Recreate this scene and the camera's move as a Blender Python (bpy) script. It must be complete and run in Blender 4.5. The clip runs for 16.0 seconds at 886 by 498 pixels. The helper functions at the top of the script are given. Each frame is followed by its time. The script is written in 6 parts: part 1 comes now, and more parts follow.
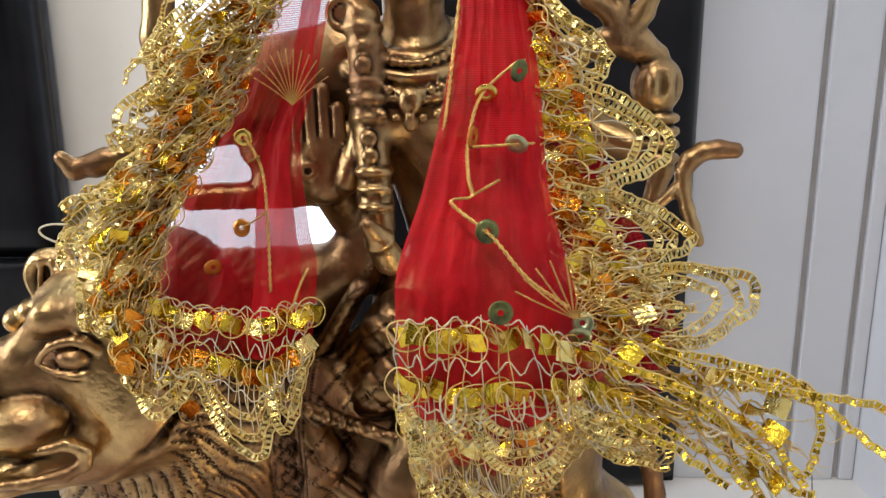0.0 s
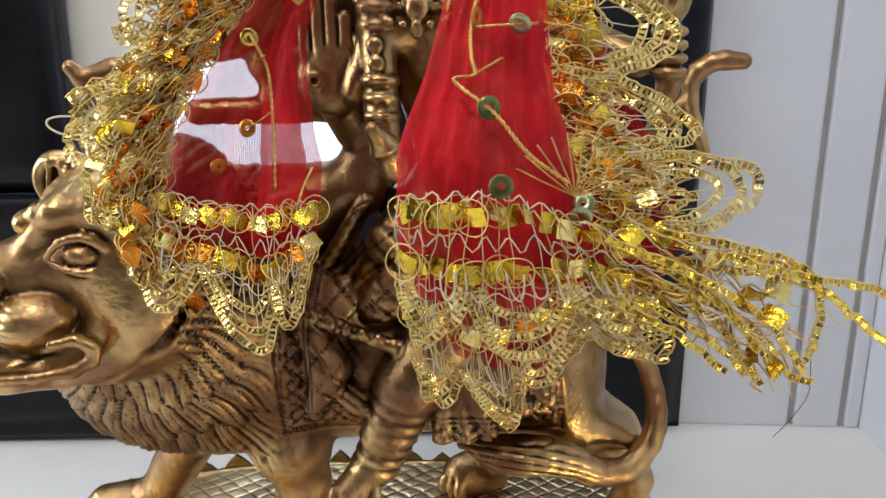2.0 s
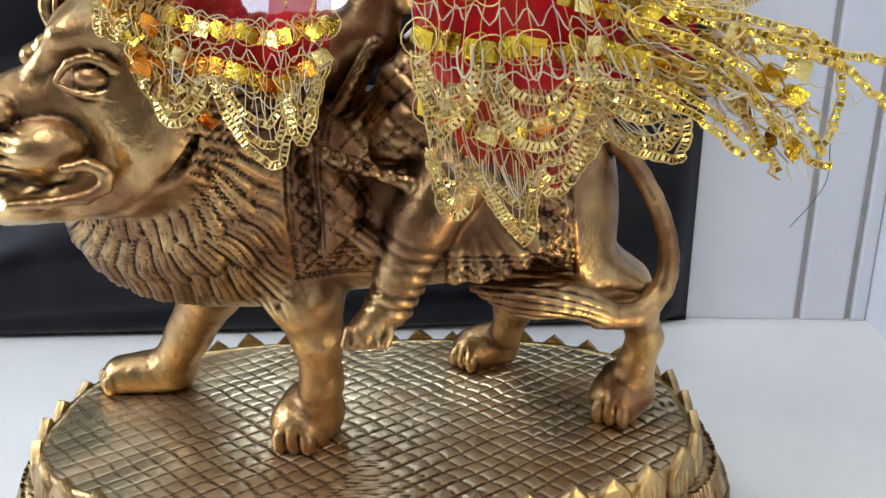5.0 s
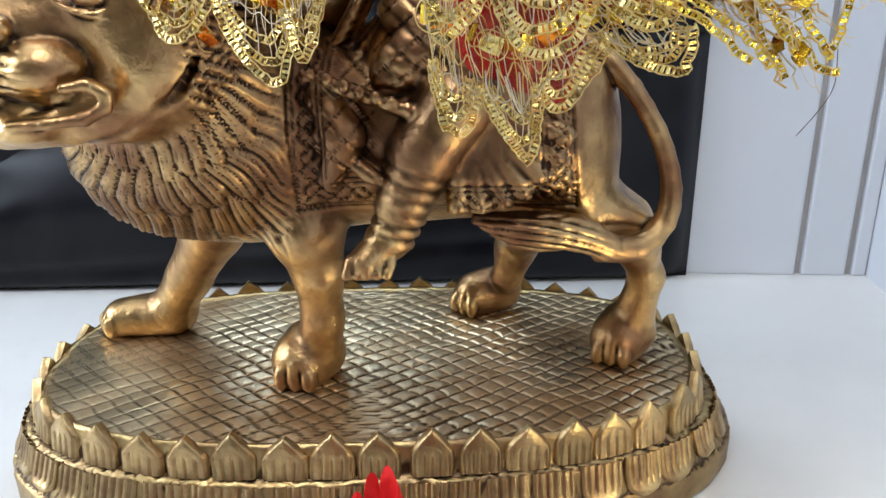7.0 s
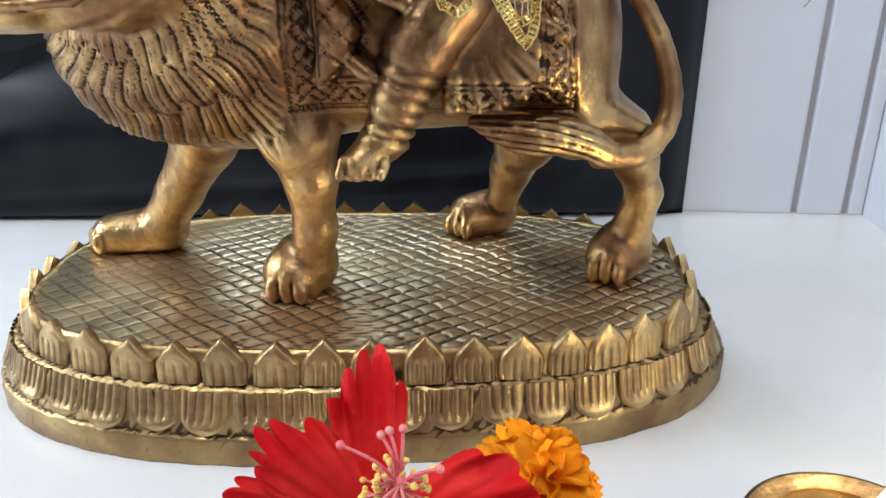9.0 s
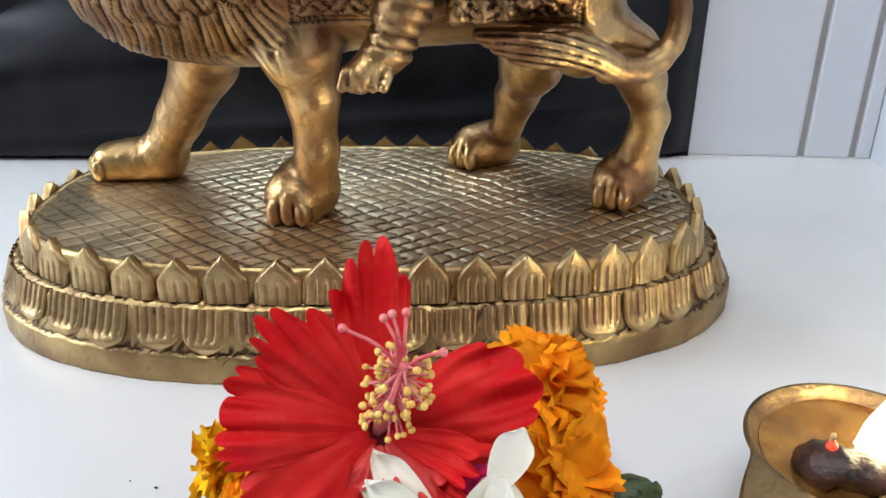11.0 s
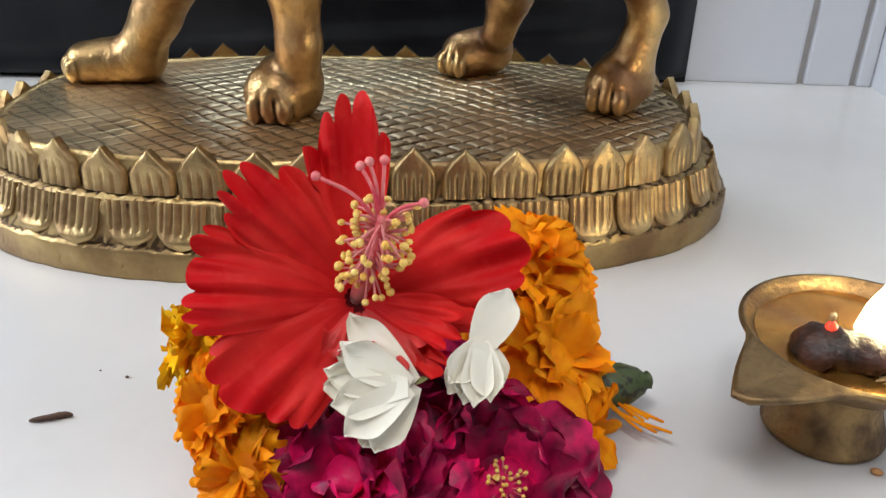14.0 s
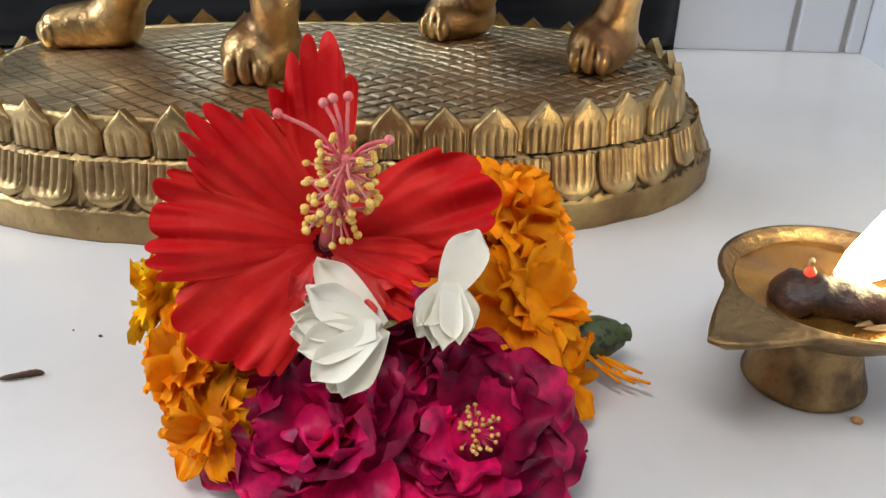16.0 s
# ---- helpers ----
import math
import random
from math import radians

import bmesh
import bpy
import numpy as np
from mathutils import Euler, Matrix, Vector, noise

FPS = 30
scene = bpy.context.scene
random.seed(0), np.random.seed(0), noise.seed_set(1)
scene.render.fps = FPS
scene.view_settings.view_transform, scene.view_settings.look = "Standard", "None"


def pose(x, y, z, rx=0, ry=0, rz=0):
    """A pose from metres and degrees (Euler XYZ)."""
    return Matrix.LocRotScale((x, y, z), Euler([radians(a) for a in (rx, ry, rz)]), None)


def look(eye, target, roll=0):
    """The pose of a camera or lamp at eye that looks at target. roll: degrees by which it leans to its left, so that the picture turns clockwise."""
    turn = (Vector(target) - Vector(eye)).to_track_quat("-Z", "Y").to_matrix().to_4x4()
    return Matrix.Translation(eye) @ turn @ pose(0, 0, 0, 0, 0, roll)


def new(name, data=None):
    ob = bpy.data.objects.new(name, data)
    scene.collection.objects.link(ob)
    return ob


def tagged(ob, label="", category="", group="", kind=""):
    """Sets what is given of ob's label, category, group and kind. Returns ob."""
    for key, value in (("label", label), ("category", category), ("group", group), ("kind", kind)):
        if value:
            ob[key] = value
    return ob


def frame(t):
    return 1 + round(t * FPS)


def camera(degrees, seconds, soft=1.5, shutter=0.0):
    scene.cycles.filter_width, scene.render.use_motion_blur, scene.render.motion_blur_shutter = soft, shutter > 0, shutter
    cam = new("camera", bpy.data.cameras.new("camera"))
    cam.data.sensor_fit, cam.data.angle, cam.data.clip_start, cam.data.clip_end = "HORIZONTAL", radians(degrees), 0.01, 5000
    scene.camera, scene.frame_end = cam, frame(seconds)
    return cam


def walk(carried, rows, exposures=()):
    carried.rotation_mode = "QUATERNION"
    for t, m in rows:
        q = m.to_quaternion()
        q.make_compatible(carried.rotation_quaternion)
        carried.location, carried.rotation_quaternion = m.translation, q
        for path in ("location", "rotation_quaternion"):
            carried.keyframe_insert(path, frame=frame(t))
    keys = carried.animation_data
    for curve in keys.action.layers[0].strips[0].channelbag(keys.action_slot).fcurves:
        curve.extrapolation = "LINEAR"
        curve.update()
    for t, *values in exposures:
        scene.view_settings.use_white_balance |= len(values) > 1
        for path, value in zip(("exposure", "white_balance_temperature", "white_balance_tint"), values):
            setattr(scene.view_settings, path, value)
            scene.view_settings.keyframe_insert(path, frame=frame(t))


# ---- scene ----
cam = camera(56.9, 16.0)
PATH = [
    (0, (0.018, 0.057, 0.33), (-0.061, 1.998, -0.145), -0.4),
    (0.5, (0.02, 0.055, 0.322), (-0.07, 1.993, -0.164), -0.3),
    (1, (0.02, 0.054, 0.316), (-0.069, 1.986, -0.193), -0.1),
    (1.5, (0.021, 0.051, 0.31), (-0.081, 1.979, -0.211), -0.0),
    (2, (0.021, 0.05, 0.306), (-0.087, 1.974, -0.226), -0.0),
    (2.5, (0.021, 0.045, 0.296), (-0.103, 1.963, -0.259), 0.3),
    (3, (0.019, 0.043, 0.288), (-0.11, 1.955, -0.284), 0.3),
    (3.5, (0.019, 0.042, 0.281), (-0.111, 1.947, -0.314), -0.0),
    (4, (0.019, 0.041, 0.274), (-0.103, 1.941, -0.338), -0.3),
    (6.5, (0.016, 0.034, 0.249), (-0.093, 1.913, -0.429), -0.5),
    (7, (0.017, 0.033, 0.244), (-0.094, 1.907, -0.445), -0.4),
    (7.5, (0.018, 0.031, 0.239), (-0.092, 1.9, -0.465), -0.4),
    (8, (0.018, 0.031, 0.234), (-0.086, 1.895, -0.483), -0.1),
    (8.5, (0.018, 0.03, 0.227), (-0.082, 1.885, -0.514), 0.2),
    (9, (0.017, 0.029, 0.218), (-0.078, 1.875, -0.545), 0.4),
    (11.5, (0.017, 0.024, 0.191), (-0.085, 1.836, -0.65), 0.7),
    (12, (0.016, 0.024, 0.185), (-0.086, 1.83, -0.667), 1.0),
    (12.5, (0.015, 0.024, 0.181), (-0.083, 1.824, -0.686), 1.2),
    (13, (0.016, 0.024, 0.176), (-0.078, 1.817, -0.705), 1.2),
    (13.5, (0.018, 0.025, 0.172), (-0.069, 1.808, -0.728), 1.3),
    (14, (0.02, 0.025, 0.167), (-0.057, 1.802, -0.747), 1.4),
    (14.5, (0.022, 0.025, 0.163), (-0.05, 1.796, -0.762), 1.4),
    (15, (0.025, 0.024, 0.16), (-0.049, 1.791, -0.774), 1.2),
    (15.5, (0.026, 0.024, 0.158), (-0.044, 1.787, -0.784), 1.2),
    (16, (0.027, 0.024, 0.156), (-0.041, 1.786, -0.789), 1.0),
]
walk(cam, [(t, look(eye, target, roll)) for t, eye, target, roll in PATH],
     exposures=[(0, 0.16, 6700, 12), (3, 0.26, 6300, 10), (4, 0.34, 6200, 10), (7, 0.55, 5900, 8), (9, 0.60, 5900, 8), (12, 0.44, 6100, 9), (16, 0.30, 6350, 10)])
# ---- world and light ----
world = bpy.data.worlds.new("world")
scene.world = world
world.use_nodes = True
world.node_tree.nodes["Background"].inputs[0].default_value = (0.75, 0.85, 1.0, 1)
world.node_tree.nodes["Background"].inputs[1].default_value = 0.25
scene.view_settings.exposure = 0.0


def area_lamp(name, at, to, sx, sy, watts, colour):
    d = bpy.data.lights.new(name, "AREA")
    d.shape, d.size, d.size_y, d.energy, d.color = "RECTANGLE", sx, sy, watts, colour
    ob = new(name, d)
    ob.matrix_world = look(at, to)
    return ob


area_lamp("ceiling_lamp_light", (-0.25, -0.35, 1.52), (-0.2, -0.3, 0), 0.9, 0.25, 11.5, (1.0, 0.97, 0.92))
area_lamp("niche_lamp_light", (-0.12, 0.58, 0.72), (-0.06, 0.44, 0), 0.7, 0.08, 1.3, (0.78, 0.93, 1.0))
area_lamp("window_light", (-1.36, 0.15, 0.62), (0.0, 0.32, 0.1), 0.8, 0.7, 13.0, (0.86, 0.92, 1.0))


# ---- materials ----
def material(name, colour, rough=0.5, metal=0.0, second=None, scale=60.0, contrast=(0.35, 0.65), bump=0.0, bump_scale=300.0,
             edge=None, patina=None, vary=0.0, spec=0.5, translucent=0.0, rough_second=None, coat=0.0):
    m = bpy.data.materials.new(name)
    m.use_nodes = True
    nt = m.node_tree
    b = nt.nodes["Principled BSDF"]
    b.inputs["Roughness"].default_value, b.inputs["Metallic"].default_value = rough, metal
    b.inputs["Specular IOR Level"].default_value = spec
    b.inputs["Coat Weight"].default_value = coat
    link = nt.links.new
    co = nt.nodes.new("ShaderNodeTexCoord").outputs["Object"]

    def rgb(c):
        n = nt.nodes.new("ShaderNodeRGB")
        n.outputs[0].default_value = (*c, 1)
        return n.outputs[0]

    def noise_at(sc, detail=6.0):
        n = nt.nodes.new("ShaderNodeTexNoise")
        n.inputs["Scale"].default_value, n.inputs["Detail"].default_value = sc, detail
        link(co, n.inputs["Vector"])
        return n.outputs["Fac"]

    def ramp(src, lo, hi):
        n = nt.nodes.new("ShaderNodeMapRange")
        n.inputs["From Min"].default_value, n.inputs["From Max"].default_value = lo, hi
        link(src, n.inputs["Value"])
        return n.outputs["Result"]

    def mix(f, a, c):
        n = nt.nodes.new("ShaderNodeMix")
        n.data_type = "RGBA"
        if isinstance(f, float):
            n.inputs[0].default_value = f
        else:
            link(f, n.inputs[0])
        link(a, n.inputs[6])
        link(c, n.inputs[7])
        return n.outputs[2]

    out = rgb(colour)
    if second:
        big = ramp(noise_at(scale), *contrast)
        out = mix(big, out, rgb(second))
        fine = ramp(noise_at(scale * 9, 3.0), 0.55, 0.8)
        out = mix(fine, out, mix(0.5, rgb(second), out))
        if rough_second is not None:
            mr = nt.nodes.new("ShaderNodeMapRange")
            mr.inputs["To Min"].default_value, mr.inputs["To Max"].default_value = rough, rough_second
            link(big, mr.inputs["Value"])
            link(mr.outputs["Result"], b.inputs["Roughness"])
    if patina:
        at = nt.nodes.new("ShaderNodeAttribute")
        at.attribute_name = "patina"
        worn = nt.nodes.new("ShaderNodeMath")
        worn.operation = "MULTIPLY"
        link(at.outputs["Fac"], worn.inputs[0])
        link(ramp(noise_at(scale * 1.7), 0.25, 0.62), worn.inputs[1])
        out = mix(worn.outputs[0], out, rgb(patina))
    # edge = (colour, low, high): patina plus painted crevice shade where pointiness is low
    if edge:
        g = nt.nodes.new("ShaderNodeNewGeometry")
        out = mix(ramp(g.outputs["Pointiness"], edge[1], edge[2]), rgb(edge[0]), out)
    if vary:
        oi = nt.nodes.new("ShaderNodeObjectInfo")
        hs = nt.nodes.new("ShaderNodeHueSaturation")
        mr = nt.nodes.new("ShaderNodeMapRange")
        mr.inputs["To Min"].default_value, mr.inputs["To Max"].default_value = 1 - vary, 1 + vary
        link(oi.outputs["Random"], mr.inputs["Value"])
        link(mr.outputs["Result"], hs.inputs["Value"])
        link(out, hs.inputs["Color"])
        out = hs.outputs["Color"]
    link(out, b.inputs["Base Color"])
    if bump:
        bp = nt.nodes.new("ShaderNodeBump")
        bp.inputs["Strength"].default_value, bp.inputs["Distance"].default_value = bump, 0.001
        link(noise_at(bump_scale, 5.0), bp.inputs["Height"])
        link(bp.outputs["Normal"], b.inputs["Normal"])
    if translucent:
        tr = nt.nodes.new("ShaderNodeBsdfTranslucent")
        link(out, tr.inputs["Color"])
        ms = nt.nodes.new("ShaderNodeMixShader")
        ms.inputs[0].default_value = translucent
        link(b.outputs[0], ms.inputs[1])
        link(tr.outputs[0], ms.inputs[2])
        link(ms.outputs[0], nt.nodes["Material Output"].inputs["Surface"])
    return m


def glow(name, colour, strength):
    m = bpy.data.materials.new(name)
    m.use_nodes = True
    b = m.node_tree.nodes["Principled BSDF"]
    b.inputs["Base Color"].default_value = (*colour, 1)
    b.inputs["Emission Color"].default_value = (*colour, 1)
    b.inputs["Emission Strength"].default_value = strength
    return m


def organza(name, colour, clear):
    """Sheer woven cloth: fine threads across both ways with see-through gaps between."""
    m = material(name, colour, rough=0.45, second=tuple(c * 0.6 for c in colour), scale=50, bump=0.3, bump_scale=900, translucent=0.4, spec=0.12)
    nt = m.node_tree
    link = nt.links.new
    surf = nt.nodes["Material Output"].inputs["Surface"].links[0].from_socket
    uv = nt.nodes.new("ShaderNodeUVMap").outputs[0]
    waves = []
    for axis in "XY":
        w = nt.nodes.new("ShaderNodeTexWave")
        w.bands_direction = axis
        w.inputs["Scale"].default_value = 5.5
        w.inputs["Distortion"].default_value = 0.5
        w.inputs["Detail Scale"].default_value = 0.6
        link(uv, w.inputs["Vector"])
        waves.append(w.outputs["Fac"])
    mul = nt.nodes.new("ShaderNodeMath")
    mul.operation = "MULTIPLY"
    link(waves[0], mul.inputs[0])
    link(waves[1], mul.inputs[1])
    mr = nt.nodes.new("ShaderNodeMapRange")
    mr.inputs["From Min"].default_value, mr.inputs["From Max"].default_value = 0.0, 0.6
    mr.inputs["To Min"].default_value, mr.inputs["To Max"].default_value = clear * 0.45, min(1.0, clear * 1.6)
    link(mul.outputs[0], mr.inputs["Value"])
    tp = nt.nodes.new("ShaderNodeBsdfTransparent")
    ms = nt.nodes.new("ShaderNodeMixShader")
    link(mr.outputs["Result"], ms.inputs[0])
    link(surf, ms.inputs[1])
    link(tp.outputs[0], ms.inputs[2])
    link(ms.outputs[0], nt.nodes["Material Output"].inputs["Surface"])
    return m


# The edge colours darken recesses: patina, deepened by crevice shade painted in.
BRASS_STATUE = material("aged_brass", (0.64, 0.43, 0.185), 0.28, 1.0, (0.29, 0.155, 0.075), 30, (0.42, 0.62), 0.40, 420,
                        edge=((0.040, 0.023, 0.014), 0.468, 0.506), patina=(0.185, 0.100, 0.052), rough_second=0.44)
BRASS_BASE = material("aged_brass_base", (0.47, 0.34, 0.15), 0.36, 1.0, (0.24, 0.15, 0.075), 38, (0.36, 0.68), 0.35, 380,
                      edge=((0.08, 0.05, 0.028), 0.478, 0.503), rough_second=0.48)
# Plate brass is paler than the base, in place of its bright reflections.
BRASS_PLATE = material("pale_brass_plate", (0.82, 0.66, 0.42), 0.35, 1.0, (0.40, 0.26, 0.135), 24, (0.42, 0.66), 0.3, 380, edge=((0.17, 0.115, 0.06), 0.480, 0.502), rough_second=0.55)
BRASS_PETAL = material("aged_brass_petal", (0.53, 0.385, 0.18), 0.33, 1.0, (0.26, 0.16, 0.08), 70, (0.38, 0.66), 0.4, 500, vary=0.18, rough_second=0.5)
BRASS_LAMP = material("worn_brass", (0.33, 0.215, 0.095), 0.36, 1.0, (0.13, 0.085, 0.05), 75, (0.40, 0.62), 0.6, 420, rough_second=0.58)
TABLE_WHITE = material("white_laminate", (0.67, 0.66, 0.65), 0.2, 0, (0.60, 0.59, 0.58), 9, (0.3, 0.7), 0.03, 60, rough_second=0.25)
WALL_WHITE = material("white_wall_panel", (0.60, 0.62, 0.67), 0.3, 0, (0.54, 0.56, 0.61), 6, (0.3, 0.7), 0.08, 120)
# For unseen room surfaces, dark to give the brass contrasting reflections.
ROOM_DARK = material("unseen_room_brown", (0.16, 0.11, 0.08), 0.5, 0, (0.10, 0.07, 0.05), 5, (0.3, 0.7), 0.15, 80)
ROOM_PAINT = material("cream_wall_paint", (0.70, 0.66, 0.60), 0.7, 0, (0.62, 0.58, 0.53), 4, (0.3, 0.7), 0.15, 80)
GROOVE = material("grey_joint", (0.42, 0.41, 0.41), 0.6, 0, (0.35, 0.34, 0.34), 40)
LEATHER = material("black_leather", (0.004, 0.004, 0.006), 0.30, 0, (0.010, 0.010, 0.012), 30, bump=0.10, bump_scale=160, spec=0.19)
CREAM = material("cream_lit_panel", (0.80, 0.76, 0.70), 0.6, 0, (0.74, 0.70, 0.64), 12)
PANE = glow("frosted_daylight_pane", (0.76, 0.87, 1.0), 1.5)
RED_SHEER = organza("red_organza", (0.58, 0.004, 0.012), 0.30)
RED_DENSE = organza("red_organza_folded", (0.84, 0.022, 0.032), 0.24)
FOIL = material("gold_foil", (0.88, 0.66, 0.06), 0.17, 1.0, (0.62, 0.40, 0.04), 300, vary=0.3, bump=0.4, bump_scale=900)
FOIL_ORANGE = material("amber_foil", (0.85, 0.32, 0.03), 0.17, 1.0, (0.6, 0.2, 0.02), 300, vary=0.3, bump=0.4, bump_scale=900)
CORD_FOIL = material("pale_gold_foil", (0.88, 0.74, 0.32), 0.2, 1.0, (0.74, 0.55, 0.15), 400, bump=0.4, bump_scale=900)
THREAD = material("pale_gold_thread", (0.80, 0.62, 0.26), 0.38, 0.25, (0.66, 0.45, 0.12), 250)
THREAD_WHITE = material("clear_nylon_thread", (0.74, 0.63, 0.40), 0.35, 0.0, (0.6, 0.55, 0.45), 200)
THREAD_GOLD = material("gold_zari_thread", (0.80, 0.52, 0.16), 0.35, 0.8, (0.6, 0.36, 0.1), 300, bump=0.6, bump_scale=1500)
SEQUIN_GOLD = material("gold_sequin", (0.80, 0.58, 0.14), 0.25, 1.0, (0.6, 0.42, 0.1), 200)
SEQUIN_GREEN = material("pale_green_sequin", (0.50, 0.54, 0.30), 0.28, 0.8, (0.3, 0.33, 0.2), 200)
SEQUIN_DARK = material("dark_green_sequin", (0.21, 0.22, 0.07), 0.35, 0.7, (0.06, 0.07, 0.03), 200)
SEQUIN_AMBER = material("amber_sequin", (0.65, 0.25, 0.04), 0.3, 0.7, (0.5, 0.16, 0.03), 200)
HIBISCUS = material("hibiscus_red", (0.62, 0.007, 0.010), 0.55, 0, (0.76, 0.042, 0.030), 38, (0.42, 0.68), bump=0.3, bump_scale=260, translucent=0.28, spec=0.15)
HIBISCUS_PINK = material("hibiscus_pale_fold", (0.74, 0.06, 0.05), 0.5, 0, (0.66, 0.05, 0.05), 70, bump=0.2, bump_scale=300, translucent=0.35)
STIGMA = material("stigma_pink", (0.60, 0.035, 0.07), 0.5, 0, (0.7, 0.25, 0.22), 200)
FILAMENT = material("filament_pink", (0.78, 0.20, 0.22), 0.5, 0, (0.82, 0.36, 0.32), 300, translucent=0.3)
POLLEN = material("pollen_yellow", (0.90, 0.68, 0.20), 0.6, 0, (0.78, 0.42, 0.06), 400, bump=0.6, bump_scale=1500)
MARIGOLD = material("marigold_orange", (0.95, 0.41, 0.003), 0.6, 0, (0.80, 0.22, 0.001), 120, vary=0.18, bump=0.3, bump_scale=500, translucent=0.35, spec=0.15)
MARIGOLD_Y = material("marigold_yellow", (0.95, 0.62, 0.004), 0.6, 0, (0.86, 0.46, 0.002), 120, vary=0.18, bump=0.3, bump_scale=500, translucent=0.35, spec=0.15)
ROSE = material("rose_magenta", (0.70, 0.008, 0.115), 0.42, 0, (0.11, 0.002, 0.028), 55, (0.46, 0.60), vary=0.6, bump=0.3, bump_scale=400, translucent=0.2, spec=0.25)
JASMINE = material("jasmine_white", (0.92, 0.89, 0.79), 0.5, 0, (0.88, 0.83, 0.68), 90, bump=0.15, bump_scale=300, translucent=0.18)
LEAF = material("green_calyx", (0.06, 0.085, 0.025), 0.5, 0, (0.015, 0.018, 0.01), 420, (0.52, 0.6), bump=0.3, bump_scale=300)
THROAT = material("maroon_throat", (0.10, 0.003, 0.008), 0.6, 0, (0.18, 0.004, 0.010), 200, spec=0.15)
STALK = material("pale_stalk", (0.36, 0.38, 0.14), 0.5, 0, (0.28, 0.26, 0.1), 150)
SOOT = material("burnt_wick", (0.075, 0.024, 0.012), 0.42, 0, (0.014, 0.008, 0.006), 130, bump=0.9, bump_scale=350)
COTTON = material("oily_cotton", (0.62, 0.42, 0.18), 0.5, 0, (0.4, 0.22, 0.08), 200, bump=0.8, bump_scale=700)
EMBER = glow("ember", (0.8, 0.04, 0.015), 1.2)
FLAME = glow("flame", (1.0, 0.80, 0.42), 26.0)
WOOD_BIT = material("dry_twig", (0.10, 0.05, 0.03), 0.8, 0, (0.05, 0.025, 0.015), 300, bump=0.8, bump_scale=600)
CRUMB = material("orange_crumb", (0.62, 0.33, 0.12), 0.7, 0, (0.5, 0.2, 0.06), 400, bump=0.5, bump_scale=800)


# ---- mesh helpers ----
def mesh_of(name, verts, faces, mats, smooth=True, slots=None, uv=None):
    me = bpy.data.meshes.new(name)
    me.from_pydata([tuple(v) for v in verts], [], [tuple(f) for f in faces])
    for m in (mats if isinstance(mats, (list, tuple)) else [mats]):
        me.materials.append(m)
    if slots is not None:
        me.polygons.foreach_set("material_index", np.array(slots, dtype=np.int32))
    if smooth:
        me.polygons.foreach_set("use_smooth", np.ones(len(me.polygons), dtype=bool))
    if uv is not None:
        lay = me.uv_layers.new(name="UVMap")
        idx = np.empty(len(me.loops), dtype=np.int32)
        me.loops.foreach_get("vertex_index", idx)
        lay.data.foreach_set("uv", np.array(uv, dtype=np.float32)[idx].ravel())
    me.update()
    return me


def part(name, me, parent=None, label="", m=None):
    """Links a mesh as one object, under its thing when a parent is given."""
    ob = new(name, me)
    if parent is not None:
        ob.parent = parent
    if m is not None:
        ob.matrix_basis = m
    if label:
        tagged(ob, label)
    return ob


def stuff(ob):
    return tagged(ob, kind="stuff")


def thing(name, label, category, at=(0, 0, 0), group="", kind=""):
    ob = new(name)
    ob.location = at
    return tagged(ob, label, category, group, kind)


def box_mesh(name, lo, hi, mat, bevel=0.0):
    bm = bmesh.new()
    bmesh.ops.create_cube(bm, size=1)
    for v in bm.verts:
        v.co = Vector([lo[i] + (v.co[i] + 0.5) * (hi[i] - lo[i]) for i in range(3)])
    if bevel:
        bmesh.ops.bevel(bm, geom=bm.edges[:], offset=bevel, segments=2, affect="EDGES", profile=0.7)
    me = bpy.data.meshes.new(name)
    bm.to_mesh(me)
    bm.free()
    me.materials.append(mat)
    return me


